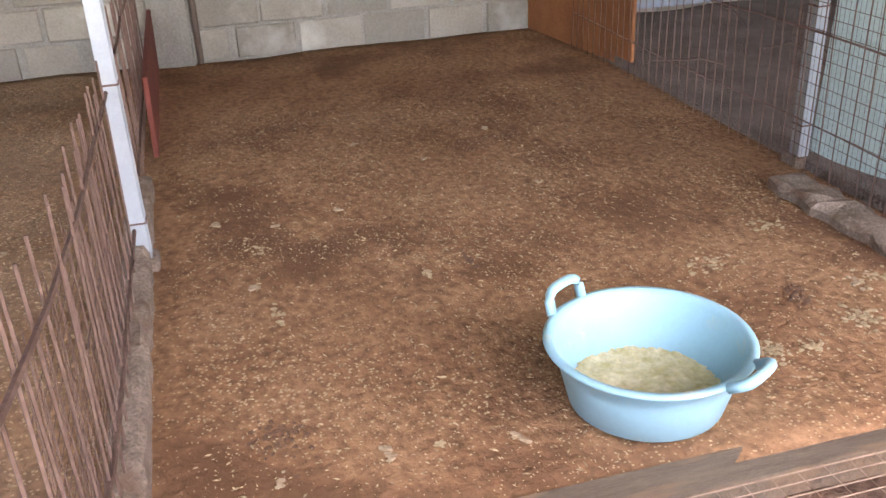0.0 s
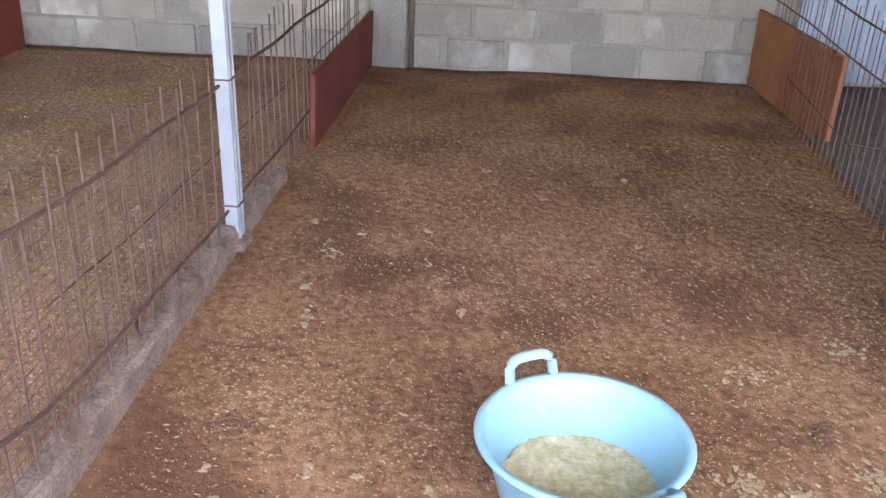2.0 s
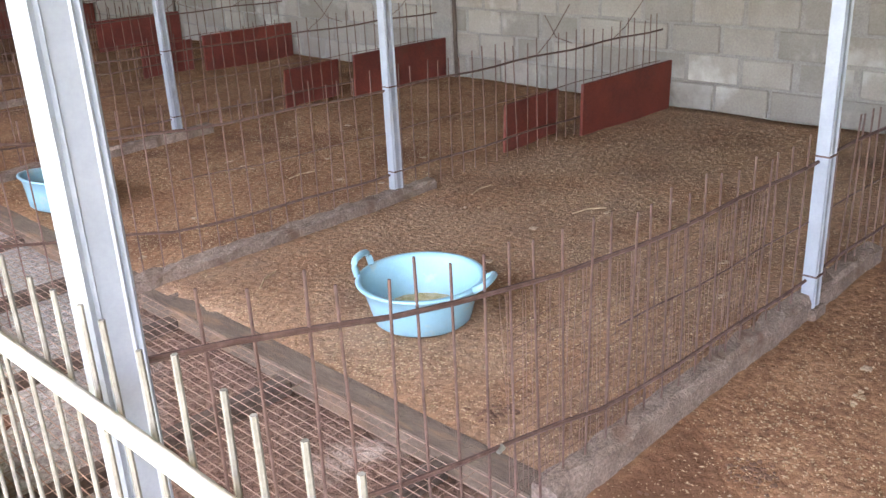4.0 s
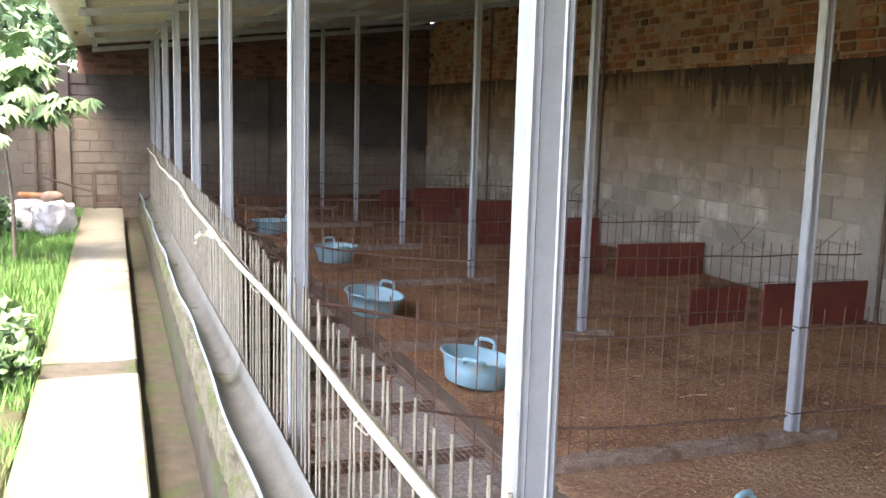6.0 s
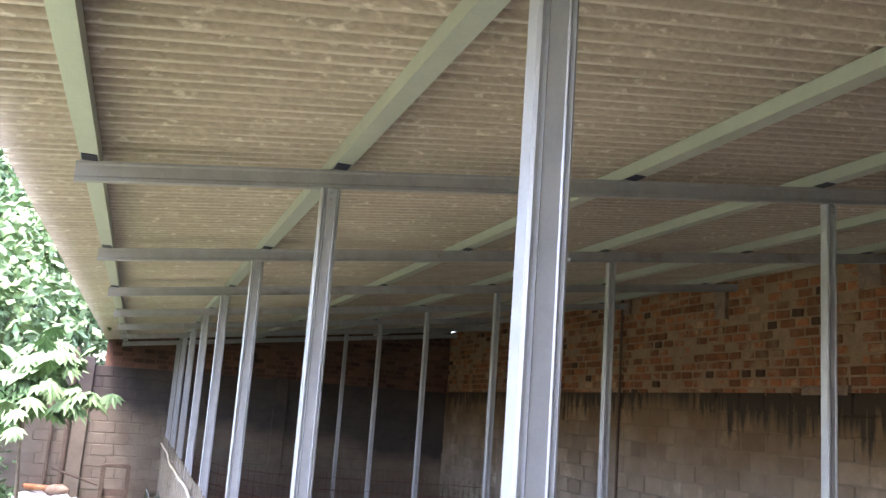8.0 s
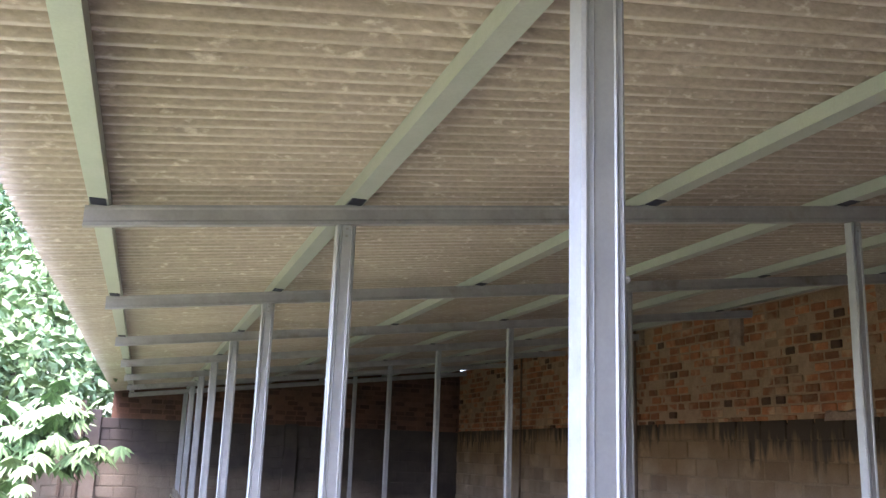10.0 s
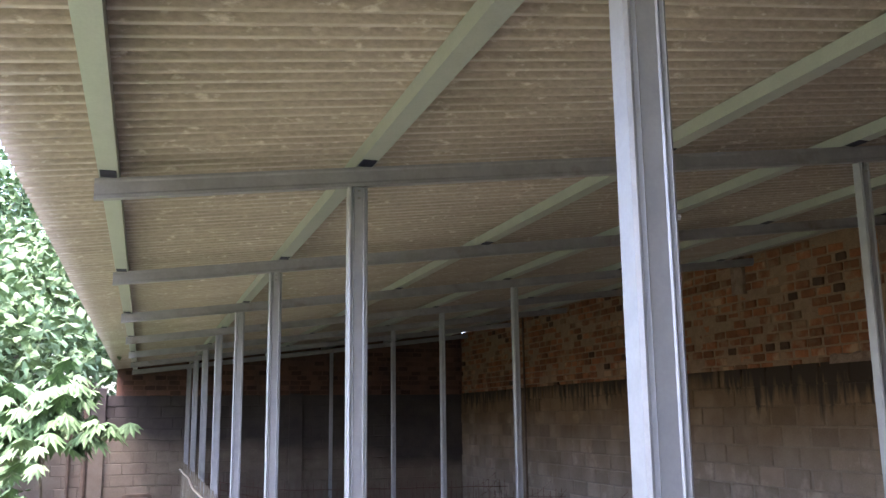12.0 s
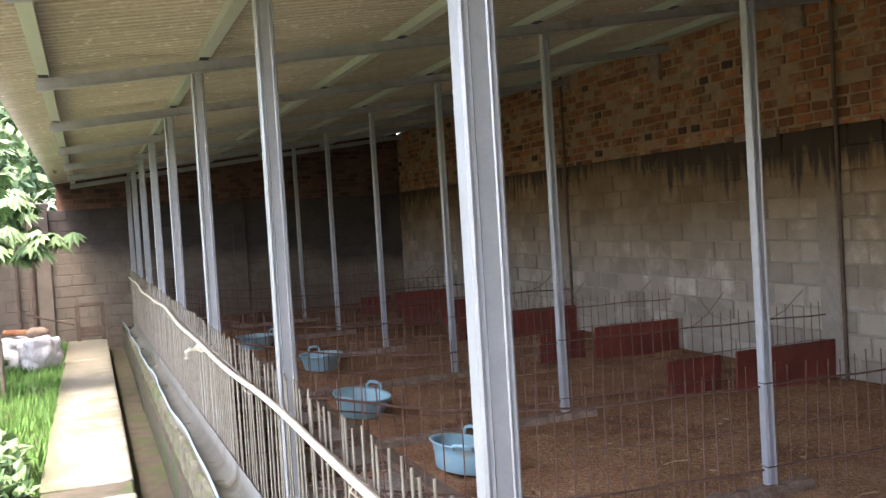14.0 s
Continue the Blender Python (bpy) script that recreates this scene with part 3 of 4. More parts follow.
tagged(b, "blue-grey corrugated metal sheet fixed along the store wall", "sheet")
for i in range(14):
    a = rng.uniform(0, math.pi)
    x0, y0, ln = rng.uniform(2.6, 5.0), rng.uniform(-4.4, -2.7), rng.uniform(0.2, 0.7)
    pts = [(x0 + (t - 0.5) * ln * math.cos(a), y0 + (t - 0.5) * ln * math.sin(a) * 0.5, 0.075 + 0.02 * math.sin(5 * t)) for t in (0, 0.33, 0.66, 1)]
    tagged(part("stick", tube(pts, 0.007, 5, taper=0.004), OLDWOOD), "dry dark stick lying on the store floor", "stick", "fallen sticks")

# ---- wire floor strip along the front ----
strip = empty("wire_floor", "rusty wire-mesh floor strip over a droppings pit", "wire floor")
n_long = 34
for i in range(n_long):
    x = 0.01 + 1.06 * i / (n_long - 1)
    pts = [(x + 0.004 * noise.noise(Vector((y, i * 3.3, 0))), y, 0.006 + 0.012 * noise.noise(Vector((x * 2, y * 0.7, 4)))) for y in np.linspace(-2.4, 16.2, 62)]
    part("long_wire", tube(pts, 0.0019, 4), MESHW, strip)
for j in range(280):
    y = -2.4 + 18.6 * j / 279
    part("cross_wire", tube([(0.0, y, 0.001), (1.08, y + 0.01, 0.001)], 0.0013, 4), MESHW, strip)
y = -1.9
while y < 16:
    b = part("bearer", box((-0.03, y - 0.03, -0.12), (1.07, y + 0.03, -0.012), 0.008), OLDWOOD)
    tagged(b, "dark old timber bearer under the wire floor", "bearer", "floor bearers")
    y += 0.77
for k in range(-1, LAST):
    y0 = k * S + (0.06 if k >= 0 else 0.0)
    b = part("edge_plank", box((1.075, y0, -0.14), (1.195, (k + 1) * S - 0.06, 0.006), 0.008), PLANK)
    b.rotation_euler = (0, 0, 0)
    tagged(b, "grey-brown muddy plank edging the earth floor", "plank", "edge planks")
for i in range(26):
    r = random.Random(i + 40)
    bm = bmesh.new()
    bmesh.ops.create_icosphere(bm, subdivisions=2, radius=1.0)
    for v in bm.verts:
        v.co *= 1 + 0.3 * noise.noise(v.co * 1.7 + Vector((i * 7.0, 0, 0)))
        v.co = Vector((v.co.x * r.uniform(0.05, 0.11), v.co.y * r.uniform(0.04, 0.09), v.co.z * 0.025))
    b = part("rubble", bm, RUBBLE)
    b.location = (r.uniform(0.15, 0.95), r.uniform(-1.8, 9.0), -0.06)
    tagged(b, "reddish lump of rubble in the droppings pit", "rubble", "pit rubble")

# ---- front fence, pipe, tap and trough ----
front = empty("front_fence", "dusty upright-wire fence along the front posts", "fence")
pick_mesh = finish(tube([(0, 0, 0), (0, 0, 1)], 0.0046, 6), "picket", WIRE)
y = -2.4
while y < 16.2:
    rod("picket", pick_mesh, front, -0.055, y, -0.12, 1.042 + rng.uniform(-0.016, 0.012), (rng.gauss(0, 0.006), rng.gauss(0, 0.006)))
    y += 0.087
for z, r in ((0.888, 0.0045), (0.06, 0.003)):
    part("long_wire", tube([(-0.063, yy, z + 0.006 * math.sin(yy * 2.1)) for yy in np.linspace(-2.4, 16.2, 50)], r, 5), WIRE, front)
pipe = empty("water_pipe", "cream PVC water pipe tied along the front fence", "pipe")
part("tube", tube([(-0.092 - 0.006 * math.sin(yy * 1.3), yy, 0.898 + 0.020 * math.sin(yy * 0.95 + 0.6) - 0.01 * math.sin(yy * 2.3)) for yy in np.linspace(-2.4, 15.8, 110)], 0.0135, 10), PVC, pipe, smooth=True)
TY = 4.55
part("tee", tube([(-0.095, TY - 0.07, 0.865), (-0.095, TY + 0.07, 0.865)], 0.024, 10), PVC, pipe, "pale pipe joint wrapped with cord")
tap = part("tap", tube([(-0.095, TY, 0.865), (-0.16, TY, 0.86), (-0.185, TY, 0.845), (-0.19, TY, 0.80)], 0.016, 8), PVC, pipe, "white plastic outlet")
part("tap_handle", box((-0.17, TY - 0.045, 0.872), (-0.145, TY + 0.02, 0.886), 0.004), GREYP, tap, "dark grey tap lever")
for yy in (-0.9, 0.75, 2.6, 3.9, 6.9, 9.1, 11.5):
    part("tie", tube([(-0.118, yy, 0.89), (-0.09, yy + 0.01, 0.915), (-0.06, yy, 0.895), (-0.09, yy - 0.01, 0.862), (-0.118, yy, 0.89)], 0.003, 5), PVC, pipe)


def trough_mesh(y0, y1):
    bm = bmesh.new()
    prof = [(-0.070, 0.385), (-0.080, 0.30), (-0.115, 0.262), (-0.17, 0.262), (-0.215, 0.31), (-0.245, 0.405), (-0.252, 0.405),
            (-0.222, 0.30), (-0.172, 0.250), (-0.112, 0.250), (-0.072, 0.295), (-0.062, 0.385)]
    n = int((y1 - y0) / 0.2)
    rings = []
    for i in range(n + 1):
        y = y0 + (y1 - y0) * i / n
        wob = 0.009 * math.sin(y * 1.9) + 0.004 * math.sin(y * 4.3 + 1)
        drop = -0.020 * max(0.0, y - 2.0)
        rings.append([bm.verts.new((x + (wob if x < -0.15 else 0), y, z + drop + (0.6 * wob if x < -0.2 else 0))) for x, z in prof])
    for a, b in zip(rings, rings[1:]):
        for j in range(len(prof)):
            k = (j + 1) % len(prof)
            bm.faces.new((a[j], a[k], b[k], b[j]))
    bm.faces.new(rings[0])
    bm.faces.new(rings[-1][::-1])
    return bm


trough = empty("trough", "long grey-green plastic gutter used as a drinking trough", "trough")
for y0, y1 in ((-2.4, 3.35), (3.36, 9.3), (9.31, 15.6)):
    t = part("gutter", trough_mesh(y0, y1), GUTTER, trough, smooth=True)
    part("rim", tube([(-0.250 + 0.009 * math.sin(y * 1.9) + 0.004 * math.sin(y * 4.3 + 1), y, 0.408 - 0.020 * max(0.0, y - 2.0) + 0.6 * (0.009 * math.sin(y * 1.9) + 0.004 * math.sin(y * 4.3 + 1)))
                      for y in np.linspace(y0, y1, 30)], 0.006, 6), GUTTERB, t, "worn pale blue rim")
for i in range(9):
    y0 = -2.3 + 2.0 * i
    top = 0.242 - 0.02 * max(0.0, y0 - 1.0)
    b = part("trough_wall", rough_bar(0, 1.98, -0.055, 0.075, -0.45, top, i * 4.0, 0.030), MOSSW)
    b.matrix_world = pose(-0.155, y0, 0, 0, 0, 90)
    tagged(b, "crumbling mossy mortar wall under the trough", "low wall", "trough walls")
apron = part("fence_apron", box((-0.045, 3.6, 0.0), (-0.038, 15.9, 0.9), 0.0), APRON)
tagged(apron, "dusty grey plastic apron behind the far fence wires", "screen")

# ---- tubs ----
def tub_profile():
    out = [(0.002, 0.0), (0.180, 0.0), (0.190, 0.008), (0.214, 0.10), (0.232, 0.158), (0.250, 0.164), (0.254, 0.170), (0.250, 0.176), (0.234, 0.176),
           (0.226, 0.160), (0.208, 0.10), (0.184, 0.018), (0.174, 0.010), (0.002, 0.010)]
    return out


def tub(x, y, turn, tilt=(0, 0), label="pale blue plastic feed tub with two loop handles", fill=0.0):
    t = empty("feed_tub", label, "tub", "feed tubs")
    t.matrix_world = pose(x, y, 0.006, tilt[0], tilt[1], turn)
    part("bowl", lathe(tub_profile(), 56), TUB, t, smooth=True)
    for s, up in ((1, 1.0), (-1, 0.45)):
        pts = []
        for a in np.linspace(0, math.pi, 11):
            c, q = math.cos(a), math.sin(a) ** 0.45
            pts.append((s * (0.243 + (0.018 + 0.05 * (1 - up)) * q), 0.062 * (1 if c > 0 else -1) * abs(c) ** 0.6, 0.168 + 0.062 * up * q))
        part("handle", tube(pts, 0.0135, 8), TUB, t, smooth=True)
    if fill:
        bm = bmesh.new()
        g = bmesh.ops.create_grid(bm, x_segments=34, y_segments=34, size=0.2)
        for v in g["verts"]:
            r = math.hypot(v.co.x, v.co.y)
            v.co.z = 0.004 + fill * (0.75 + 0.3 * noise.noise(Vector((v.co.x * 9, v.co.y * 9, 2)))) + 0.006 * noise.noise(v.co * 45)
        bmesh.ops.delete(bm, geom=[v for v in bm.verts if math.hypot(v.co.x, v.co.y) > 0.192], context="VERTS")
        m = part("feed_mash", bm, MASH, smooth=True)
        m.matrix_world = pose(x, y, 0.012, tilt[0], tilt[1], turn)
        tagged(m, "wet yellowish feed mash inside a blue tub", "feed")
    return t


tub(1.43, -1.205, 30, (0, 0), "pale blue plastic feed tub half full of wet mash", 0.026)
tub(1.69, 1.12, 112, (0, 0), "pale blue plastic feed tub with dregs of mash", 0.012)
tub(1.42, 3.72, 60, (9, 4), "pale blue plastic feed tub standing tilted")
tub(1.32, 5.78, 50, (8, 0), "pale blue plastic feed tub standing tilted")
tub(1.63, 8.42, 95)
tub(1.32, 10.88, 20)

# ---- litter on the floor ----
CLUMPS = []


def flakes(n, x0, x1, y0, y1, seed, size):
    r = random.Random(seed)
    verts, faces = [], []
    while len(faces) < n * 2:
        x, y = r.uniform(x0, x1), r.uniform(y0, y1)
        if soft(x, y, 1.3, 8.0) + r.uniform(-0.5, 0.5) < -0.15:
            continue
        a, L = r.uniform(0, math.pi), r.uniform(0.35, 1.0 if r.random() < 0.8 else 2.0) * size
        wd = L * r.uniform(0.2, 0.42)
        dx, dy = math.cos(a), math.sin(a)
        z = earth_z(x, y) + 0.0035
        k = len(verts)
        for u, v, h in ((-L, 0, 0), (0, -wd, 0.0015), (L, 0, 0.002), (0, wd, 0.0015), (0, 0, 0.0045)):
            verts.append((x + u * dx - v * dy, y + u * dy + v * dx, z + h))
        faces += [(k, k + 1, k + 4), (k + 1, k + 2, k + 4), (k + 2, k + 3, k + 4), (k + 3, k, k + 4)]
    me = bpy.data.meshes.new("husk_litter")
    me.from_pydata(verts, [], faces)
    me.materials.append(HUSK)
    return me


for area, n, size in (((1.2, 4.2, -2.3, -0.1), 15000, 0.0062), ((1.2, 5.3, 0.1, 4.5), 26000, 0.0066), ((1.2, 5.3, 4.7, 10), 9000, 0.008)):
    tagged(new("husk_litter", flakes(n, *area, n, size)), "pale rice husk scattered over the earth floor", "litter", kind="stuff")
for i in range(34):
    r = random.Random(900 + i)
    x, y = r.uniform(1.3, 3.6), r.choice((r.uniform(-2.2, -0.15), r.uniform(0.2, 2.1), r.uniform(2.5, 4.4)))
    if math.hypot(x - 1.43, y + 1.2) < 0.3 or math.hypot(x - 1.69, y - 1.12) < 0.3 or math.hypot(x - 1.42, y - 3.72) < 0.3:
        continue
    CLUMPS.append((x, y, r.uniform(0.012, 0.03), r.uniform(0.01, 0.02), r.randint(4, 12)))
for i, (x, y, a) in enumerate(((3.1, 1.35, -25), (3.02, 2.02, 10), (1.5, 1.9, 35), (2.6, 3.1, 0))):
    b = part("straw", tube([(-0.09, 0, 0), (0, 0.012, 0.006), (0.1, -0.005, 0.002)], 0.004, 5), HUSK)
    b.matrix_world = pose(x, y, earth_z(x, y) + 0.006, 0, 0, a)
    tagged(b, "bent dry straw on the pen floor", "straw", "loose straws")

def crumbs(name, x, y, rx, ry, n, size, material, label, category, seed):
    """A scatter of small irregular crumbs lying together on the earth."""
    r = random.Random(seed)
    bm = bmesh.new()
    for i in range(n):
        px, py, k = r.gauss(0, rx * 0.5), r.gauss(0, ry * 0.5), size * r.uniform(0.4, 1.2)
        m = Matrix.Translation((px, py, earth_z(x + px, y + py) - earth_z(x, y) + 0.001)) @ Matrix.Rotation(r.uniform(0, 3), 4, "Z") @ Matrix.Diagonal((k * r.uniform(0.8, 1.8), k, k * 0.45, 1))
        g = bmesh.ops.create_icosphere(bm, subdivisions=1, radius=1.0, matrix=m)
        for v in g["verts"]:
            v.co += Vector((r.uniform(-1, 1), r.uniform(-1, 1), r.uniform(-0.3, 0.3))) * k * 0.3
    b = part(name, bm, material)
    b.location = (x, y, earth_z(x, y) + 0.002)
    return tagged(b, label, category, kind="stuff")


for i, (x, y, rx, ry, n) in enumerate(((1.53, -1.62, 0.06, 0.05, 60), (1.50, -1.74, 0.04, 0.04, 26), (1.58, -1.95, 0.06, 0.06, 60), (1.46, -2.03, 0.07, 0.05, 60), (1.43, -0.68, 0.014, 0.014, 8), (2.23, -0.86, 0.025, 0.02, 12),
                                       (1.30, -0.36, 0.02, 0.02, 10), (2.62, -0.36, 0.05, 0.03, 16), (2.02, -1.72, 0.06, 0.08, 36), (1.75, -2.15, 0.05, 0.08, 46), (2.2, -2.05, 0.05, 0.05, 30), (2.15, -0.38, 0.06, 0.02, 14))):
    crumbs("spilled_mash", x, y, rx, ry, n, 0.0075, SPILL, "dried pale mash crumbled over the earth", "spill", 40 + i)
for i, (x, y, rx, ry, n) in enumerate(CLUMPS):
    crumbs("dropping", x, y, rx, ry, n, 0.009, DUNG, "small dried pale clump on the earth floor", "clump", 200 + i)
for i, (x, y, rx, ry, n) in enumerate(((1.59, -0.32, 0.07, 0.06, 70), (1.74, -1.86, 0.08, 0.03, 50), (2.30, -1.02, 0.07, 0.012, 26), (1.36, 0.45, 0.10, 0.06, 60), (1.22, -0.2, 0.09, 0.06, 50))):
    crumbs("mud_crumbs", x, y, rx, ry, n, 0.008, DAMP, "dark crumbs of trodden damp mud", "mud", 80 + i)

# ---- far end: wall fittings, sacks, frame ----
for x, r in ((-1.72, 0.045), (-1.98, 0.03)):
    tagged(part("wall_pipe", tube([(x, END - 0.06, -0.25), (x, END - 0.05, 2.5)], r, 8), OLDWOOD), "dark upright pipe on the end wall", "pipe", "end wall pipes")
for x in (2.03,):
    tagged(part("end_pilaster", box((x - 0.13, END - 0.05, -0.3), (x + 0.13, END + 0.02, 2.24), 0.01), SOOTED), "sooty pilaster on the end wall", "pilaster", "end pilasters", "structure")
tagged(part("end_pilaster", box((-1.66, END - 0.06, -0.3), (-1.40, END + 0.02, 2.35), 0.01), SOOTED), "grey pilaster on the end wall", "pilaster", "end pilasters", "structure")
fr = empty("wooden_frame", "old empty wooden frame standing at the path's end", "frame", at=(-0.80, 15.85, PATHZ))
for x in (-0.21, 0.21):
    part("upright", box((x - 0.035, -0.03, 0), (x + 0.035, 0.03, 0.66), 0.006), OLDWOOD, fr)
for z in (0.06, 0.62):
    part("rail", box((-0.21, -0.028, z), (0.21, 0.028, z + 0.06), 0.006), OLDWOOD, fr)
part("panel", box((-0.18, 0.01, 0.12), (0.18, 0.02, 0.25)), OLDWOOD, fr)
rest = part("backrest", tube([(-0.9, -0.05, 0.55), (-0.5, -0.07, 0.42), (-0.12, -0.06, 0.30)], 0.022, 6), OLDWOOD)
rest.location = (-0.95, 16.0, PATHZ)
tagged(rest, "bent old branch leaning by the end wall", "branch")


def sack(x, y, z, sx, sy, sz, seed):
    bm = bmesh.new()
    bmesh.ops.create_icosphere(bm, subdivisions=4, radius=1.0)
    for v in bm.verts:
        c = v.co.copy()
        k = max(abs(c.x), abs(c.y), abs(c.z))
        c = c * (0.55 + 0.45 / k)
        c *= 1 + 0.18 * noise.noise(c * 1.6 + Vector((seed, 0, 0))) + 0.12 * noise.noise(c * 3.6 + Vector((0, seed, 0))) + 0.05 * noise.noise(c * 9)
        v.co = Vector((c.x * sx, c.y * sy, (c.z + 0.9) * sz))
    b = part("sack", bm, SACK, smooth=True)
    b.matrix_world = pose(x, y, z, 0, 0, seed * 31)
    return tagged(b, "crumpled white plastic sack filled and dumped on the grass", "sack", "dumped sacks")


sack(-1.50, 12.75, -0.22, 0.26, 0.24, 0.27, 1)
sack(-1.86, 13.3, -0.22, 0.30, 0.26, 0.25, 2)
sack(-1.58, 13.5, -0.20, 0.2, 0.2, 0.18, 3)
b = part("tile_stack", box((-0.22, -0.1, 0), (0.22, 0.1, 0.07), 0.02), BRICK)
b.matrix_world = pose(-1.80, 13.3, 0.275, 0, 5, 15)
tagged(b, "reddish clay tiles lying on a sack", "tiles")
b = part("stone", lathe([(0.002, 0.0), (0.12, 0.0), (0.17, 0.05), (0.15, 0.11), (0.08, 0.15), (0.002, 0.155)], 14), CONC, smooth=True)
b.location = (-1.52, 12.8, 0.255)
tagged(b, "grey stone lying on a white sack", "stone")

# ---- garden ----
def leaf_card(verts, faces, c, d, n, L, wd):
    """One folded leaf: four triangles about its rib."""
    d, n = d.normalized(), n.normalized()
    s = d.cross(n).normalized()
    k = len(verts)
    mid = c + d * (L * 0.45)
    tip = c + d * L - n * (L * 0.18)
    verts += [tuple(c), tuple(mid + s * wd - n * wd * 0.35), tuple(tip), tuple(mid - s * wd - n * wd * 0.35), tuple(mid + n * wd * 0.1)]
    faces += [(k, k + 1, k + 4), (k + 1, k + 2, k + 4), (k + 2, k + 3, k + 4), (k + 3, k, k + 4)]


def mesh_of(name, verts, faces, material):
    me = bpy.data.meshes.new(name)
    me.from_pydata(verts, [], faces)
    me.materials.append(material)
    return me


def rand_dir(r, zmin=-0.4):
    while True:
        v = Vector((r.uniform(-1, 1), r.uniform(-1, 1), r.uniform(zmin, 1)))
        if 0.1 < v.length < 1:
            return v.normalized()


def tree(x, y, z0, height, crown, leaves, L, seed, label, material, palm=False, trunk_r=0.05, name="tree"):
    r = random.Random(seed)
    t = empty(name, label, "tree", at=(x, y, z0))
    top = Vector((r.uniform(-0.15, 0.15), r.uniform(-0.15, 0.15), height))
    part("trunk", tube([(0, 0, -0.1), top * 0.33 + Vector((0.03, 0, 0)), top * 0.66, top], trunk_r, 8, taper=trunk_r * 0.4), BARK, t)
    verts, faces, bm = [], [], bmesh.new()
    heads = []
    for i in range(9):
        base = top * r.uniform(0.62, 1.0)
        end = top + Vector((r.gauss(0, crown * 0.55), r.gauss(0, crown * 0.55), r.uniform(-0.35, 0.75) * crown))
        tube([base, (base + end) / 2 + Vector((0, 0, 0.12 * crown)), end], trunk_r * 0.35, 5, bm, trunk_r * 0.12)
        heads.append(end)
    part("limbs", bm, BARK, t)
    n = 0
    while n < leaves:
        h = r.choice(heads)
        c = h + Vector((r.gauss(0, 1), r.gauss(0, 1), r.gauss(0, 0.8))) * crown * 0.34
        d = rand_dir(r)
        if palm:
            up = Vector((d.x * 0.4, d.y * 0.4, 1)).normalized()
            side = up.cross(d).normalized()
            fwd = side.cross(up).normalized()
            for a in (-75, -48, -24, 0, 24, 48, 75):
                q = fwd * math.cos(radians(a)) + side * math.sin(radians(a)) - up * 0.28
                leaf_card(verts, faces, c, q, up, L * (1 - abs(a) / 190), L * 0.13)
            n += 7
        else:
            leaf_card(verts, faces, c, d, rand_dir(r, 0.1), L * r.uniform(0.6, 1.2), L * 0.3)
            n += 1
    ob = new("crown", mesh_of("crown", verts, faces, material))
    ob.parent = t
    return t


def shrub(x, y, z0, rad, h, leaves, L, seed, material, label):
    r = random.Random(seed)
    verts, faces, bm = [], [], bmesh.new()
    t = empty("shrub", label, "shrub", "garden shrubs", at=(x, y, z0))
    for i in range(10):
        a = r.uniform(0, 6.28)
        e = Vector((math.cos(a) * rad * r.uniform(0.2, 0.9), math.sin(a) * rad * r.uniform(0.2, 0.9), h * r.uniform(0.5, 1)))
        tube([(0, 0, -0.05), e * 0.5 + Vector((0, 0, 0.1 * h)), e], 0.008, 5, bm, 0.003)
        for j in range(leaves // 10):
            c = e * r.uniform(0.3, 1.05) + Vector((r.gauss(0, 0.3), r.gauss(0, 0.3), r.gauss(0, 0.22))) * rad * 0.5
            c.z = max(c.z, 0.02)
            leaf_card(verts, faces, c, rand_dir(r, -0.2), rand_dir(r, 0.3), L * r.uniform(0.6, 1.2), L * 0.36)
    part("stems", bm, BARK, t)
    ob = new("foliage", mesh_of("foliage", verts, faces, material))
    ob.parent = t
    return t


GZ = PATHZ - 0.05
tree(-1.80, 10.3, GZ, 2.05, 0.55, 1150, 0.30, 3, "slender young cassava tree with drooping palmate leaves", LEAF, True, 0.028)
tree(-2.45, 11.6, GZ, 1.9, 0.6, 900, 0.28, 8, "young cassava tree with pale palmate leaves", LEAF2, True, 0.03)
tree(-2.6, 8.2, GZ, 1.15, 0.5, 700, 0.24, 12, "young leafy sapling beside the path", LEAF2, True, 0.02)
for i, (x, y, rad, h, L, m) in enumerate(((-2.35, 9.4, 0.5, 1.0, 0.13, LEAF), (-2.2, 7.3, 0.45, 0.75, 0.13, LEAF2), (-1.52, 6.0, 0.30, 0.36, 0.13, LEAF2), (-1.45, 5.1, 0.22, 0.26, 0.12, LEAF),
                                          (-1.85, 3.9, 0.35, 0.4, 0.12, LEAF2), (-2.5, 5.3, 0.5, 0.7, 0.13, LEAF), (-2.9, 10.5, 0.6, 1.5, 0.14, LEAF2), (-3.4, 8.6, 0.7, 1.5, 0.14, LEAF), (-3.3, 13.0, 0.7, 1.6, 0.14, LEAF),
                                          (-2.6, 14.6, 0.6, 1.1, 0.13, LEAF2), (-2.2, 12.6, 0.4, 0.6, 0.11, LEAF), (-1.9, 2.2, 0.4, 0.45, 0.12, LEAF))):
    shrub(x, y, GZ, rad, h, 420, L, 60 + i, m, "bushy green garden weed with broad leaves")
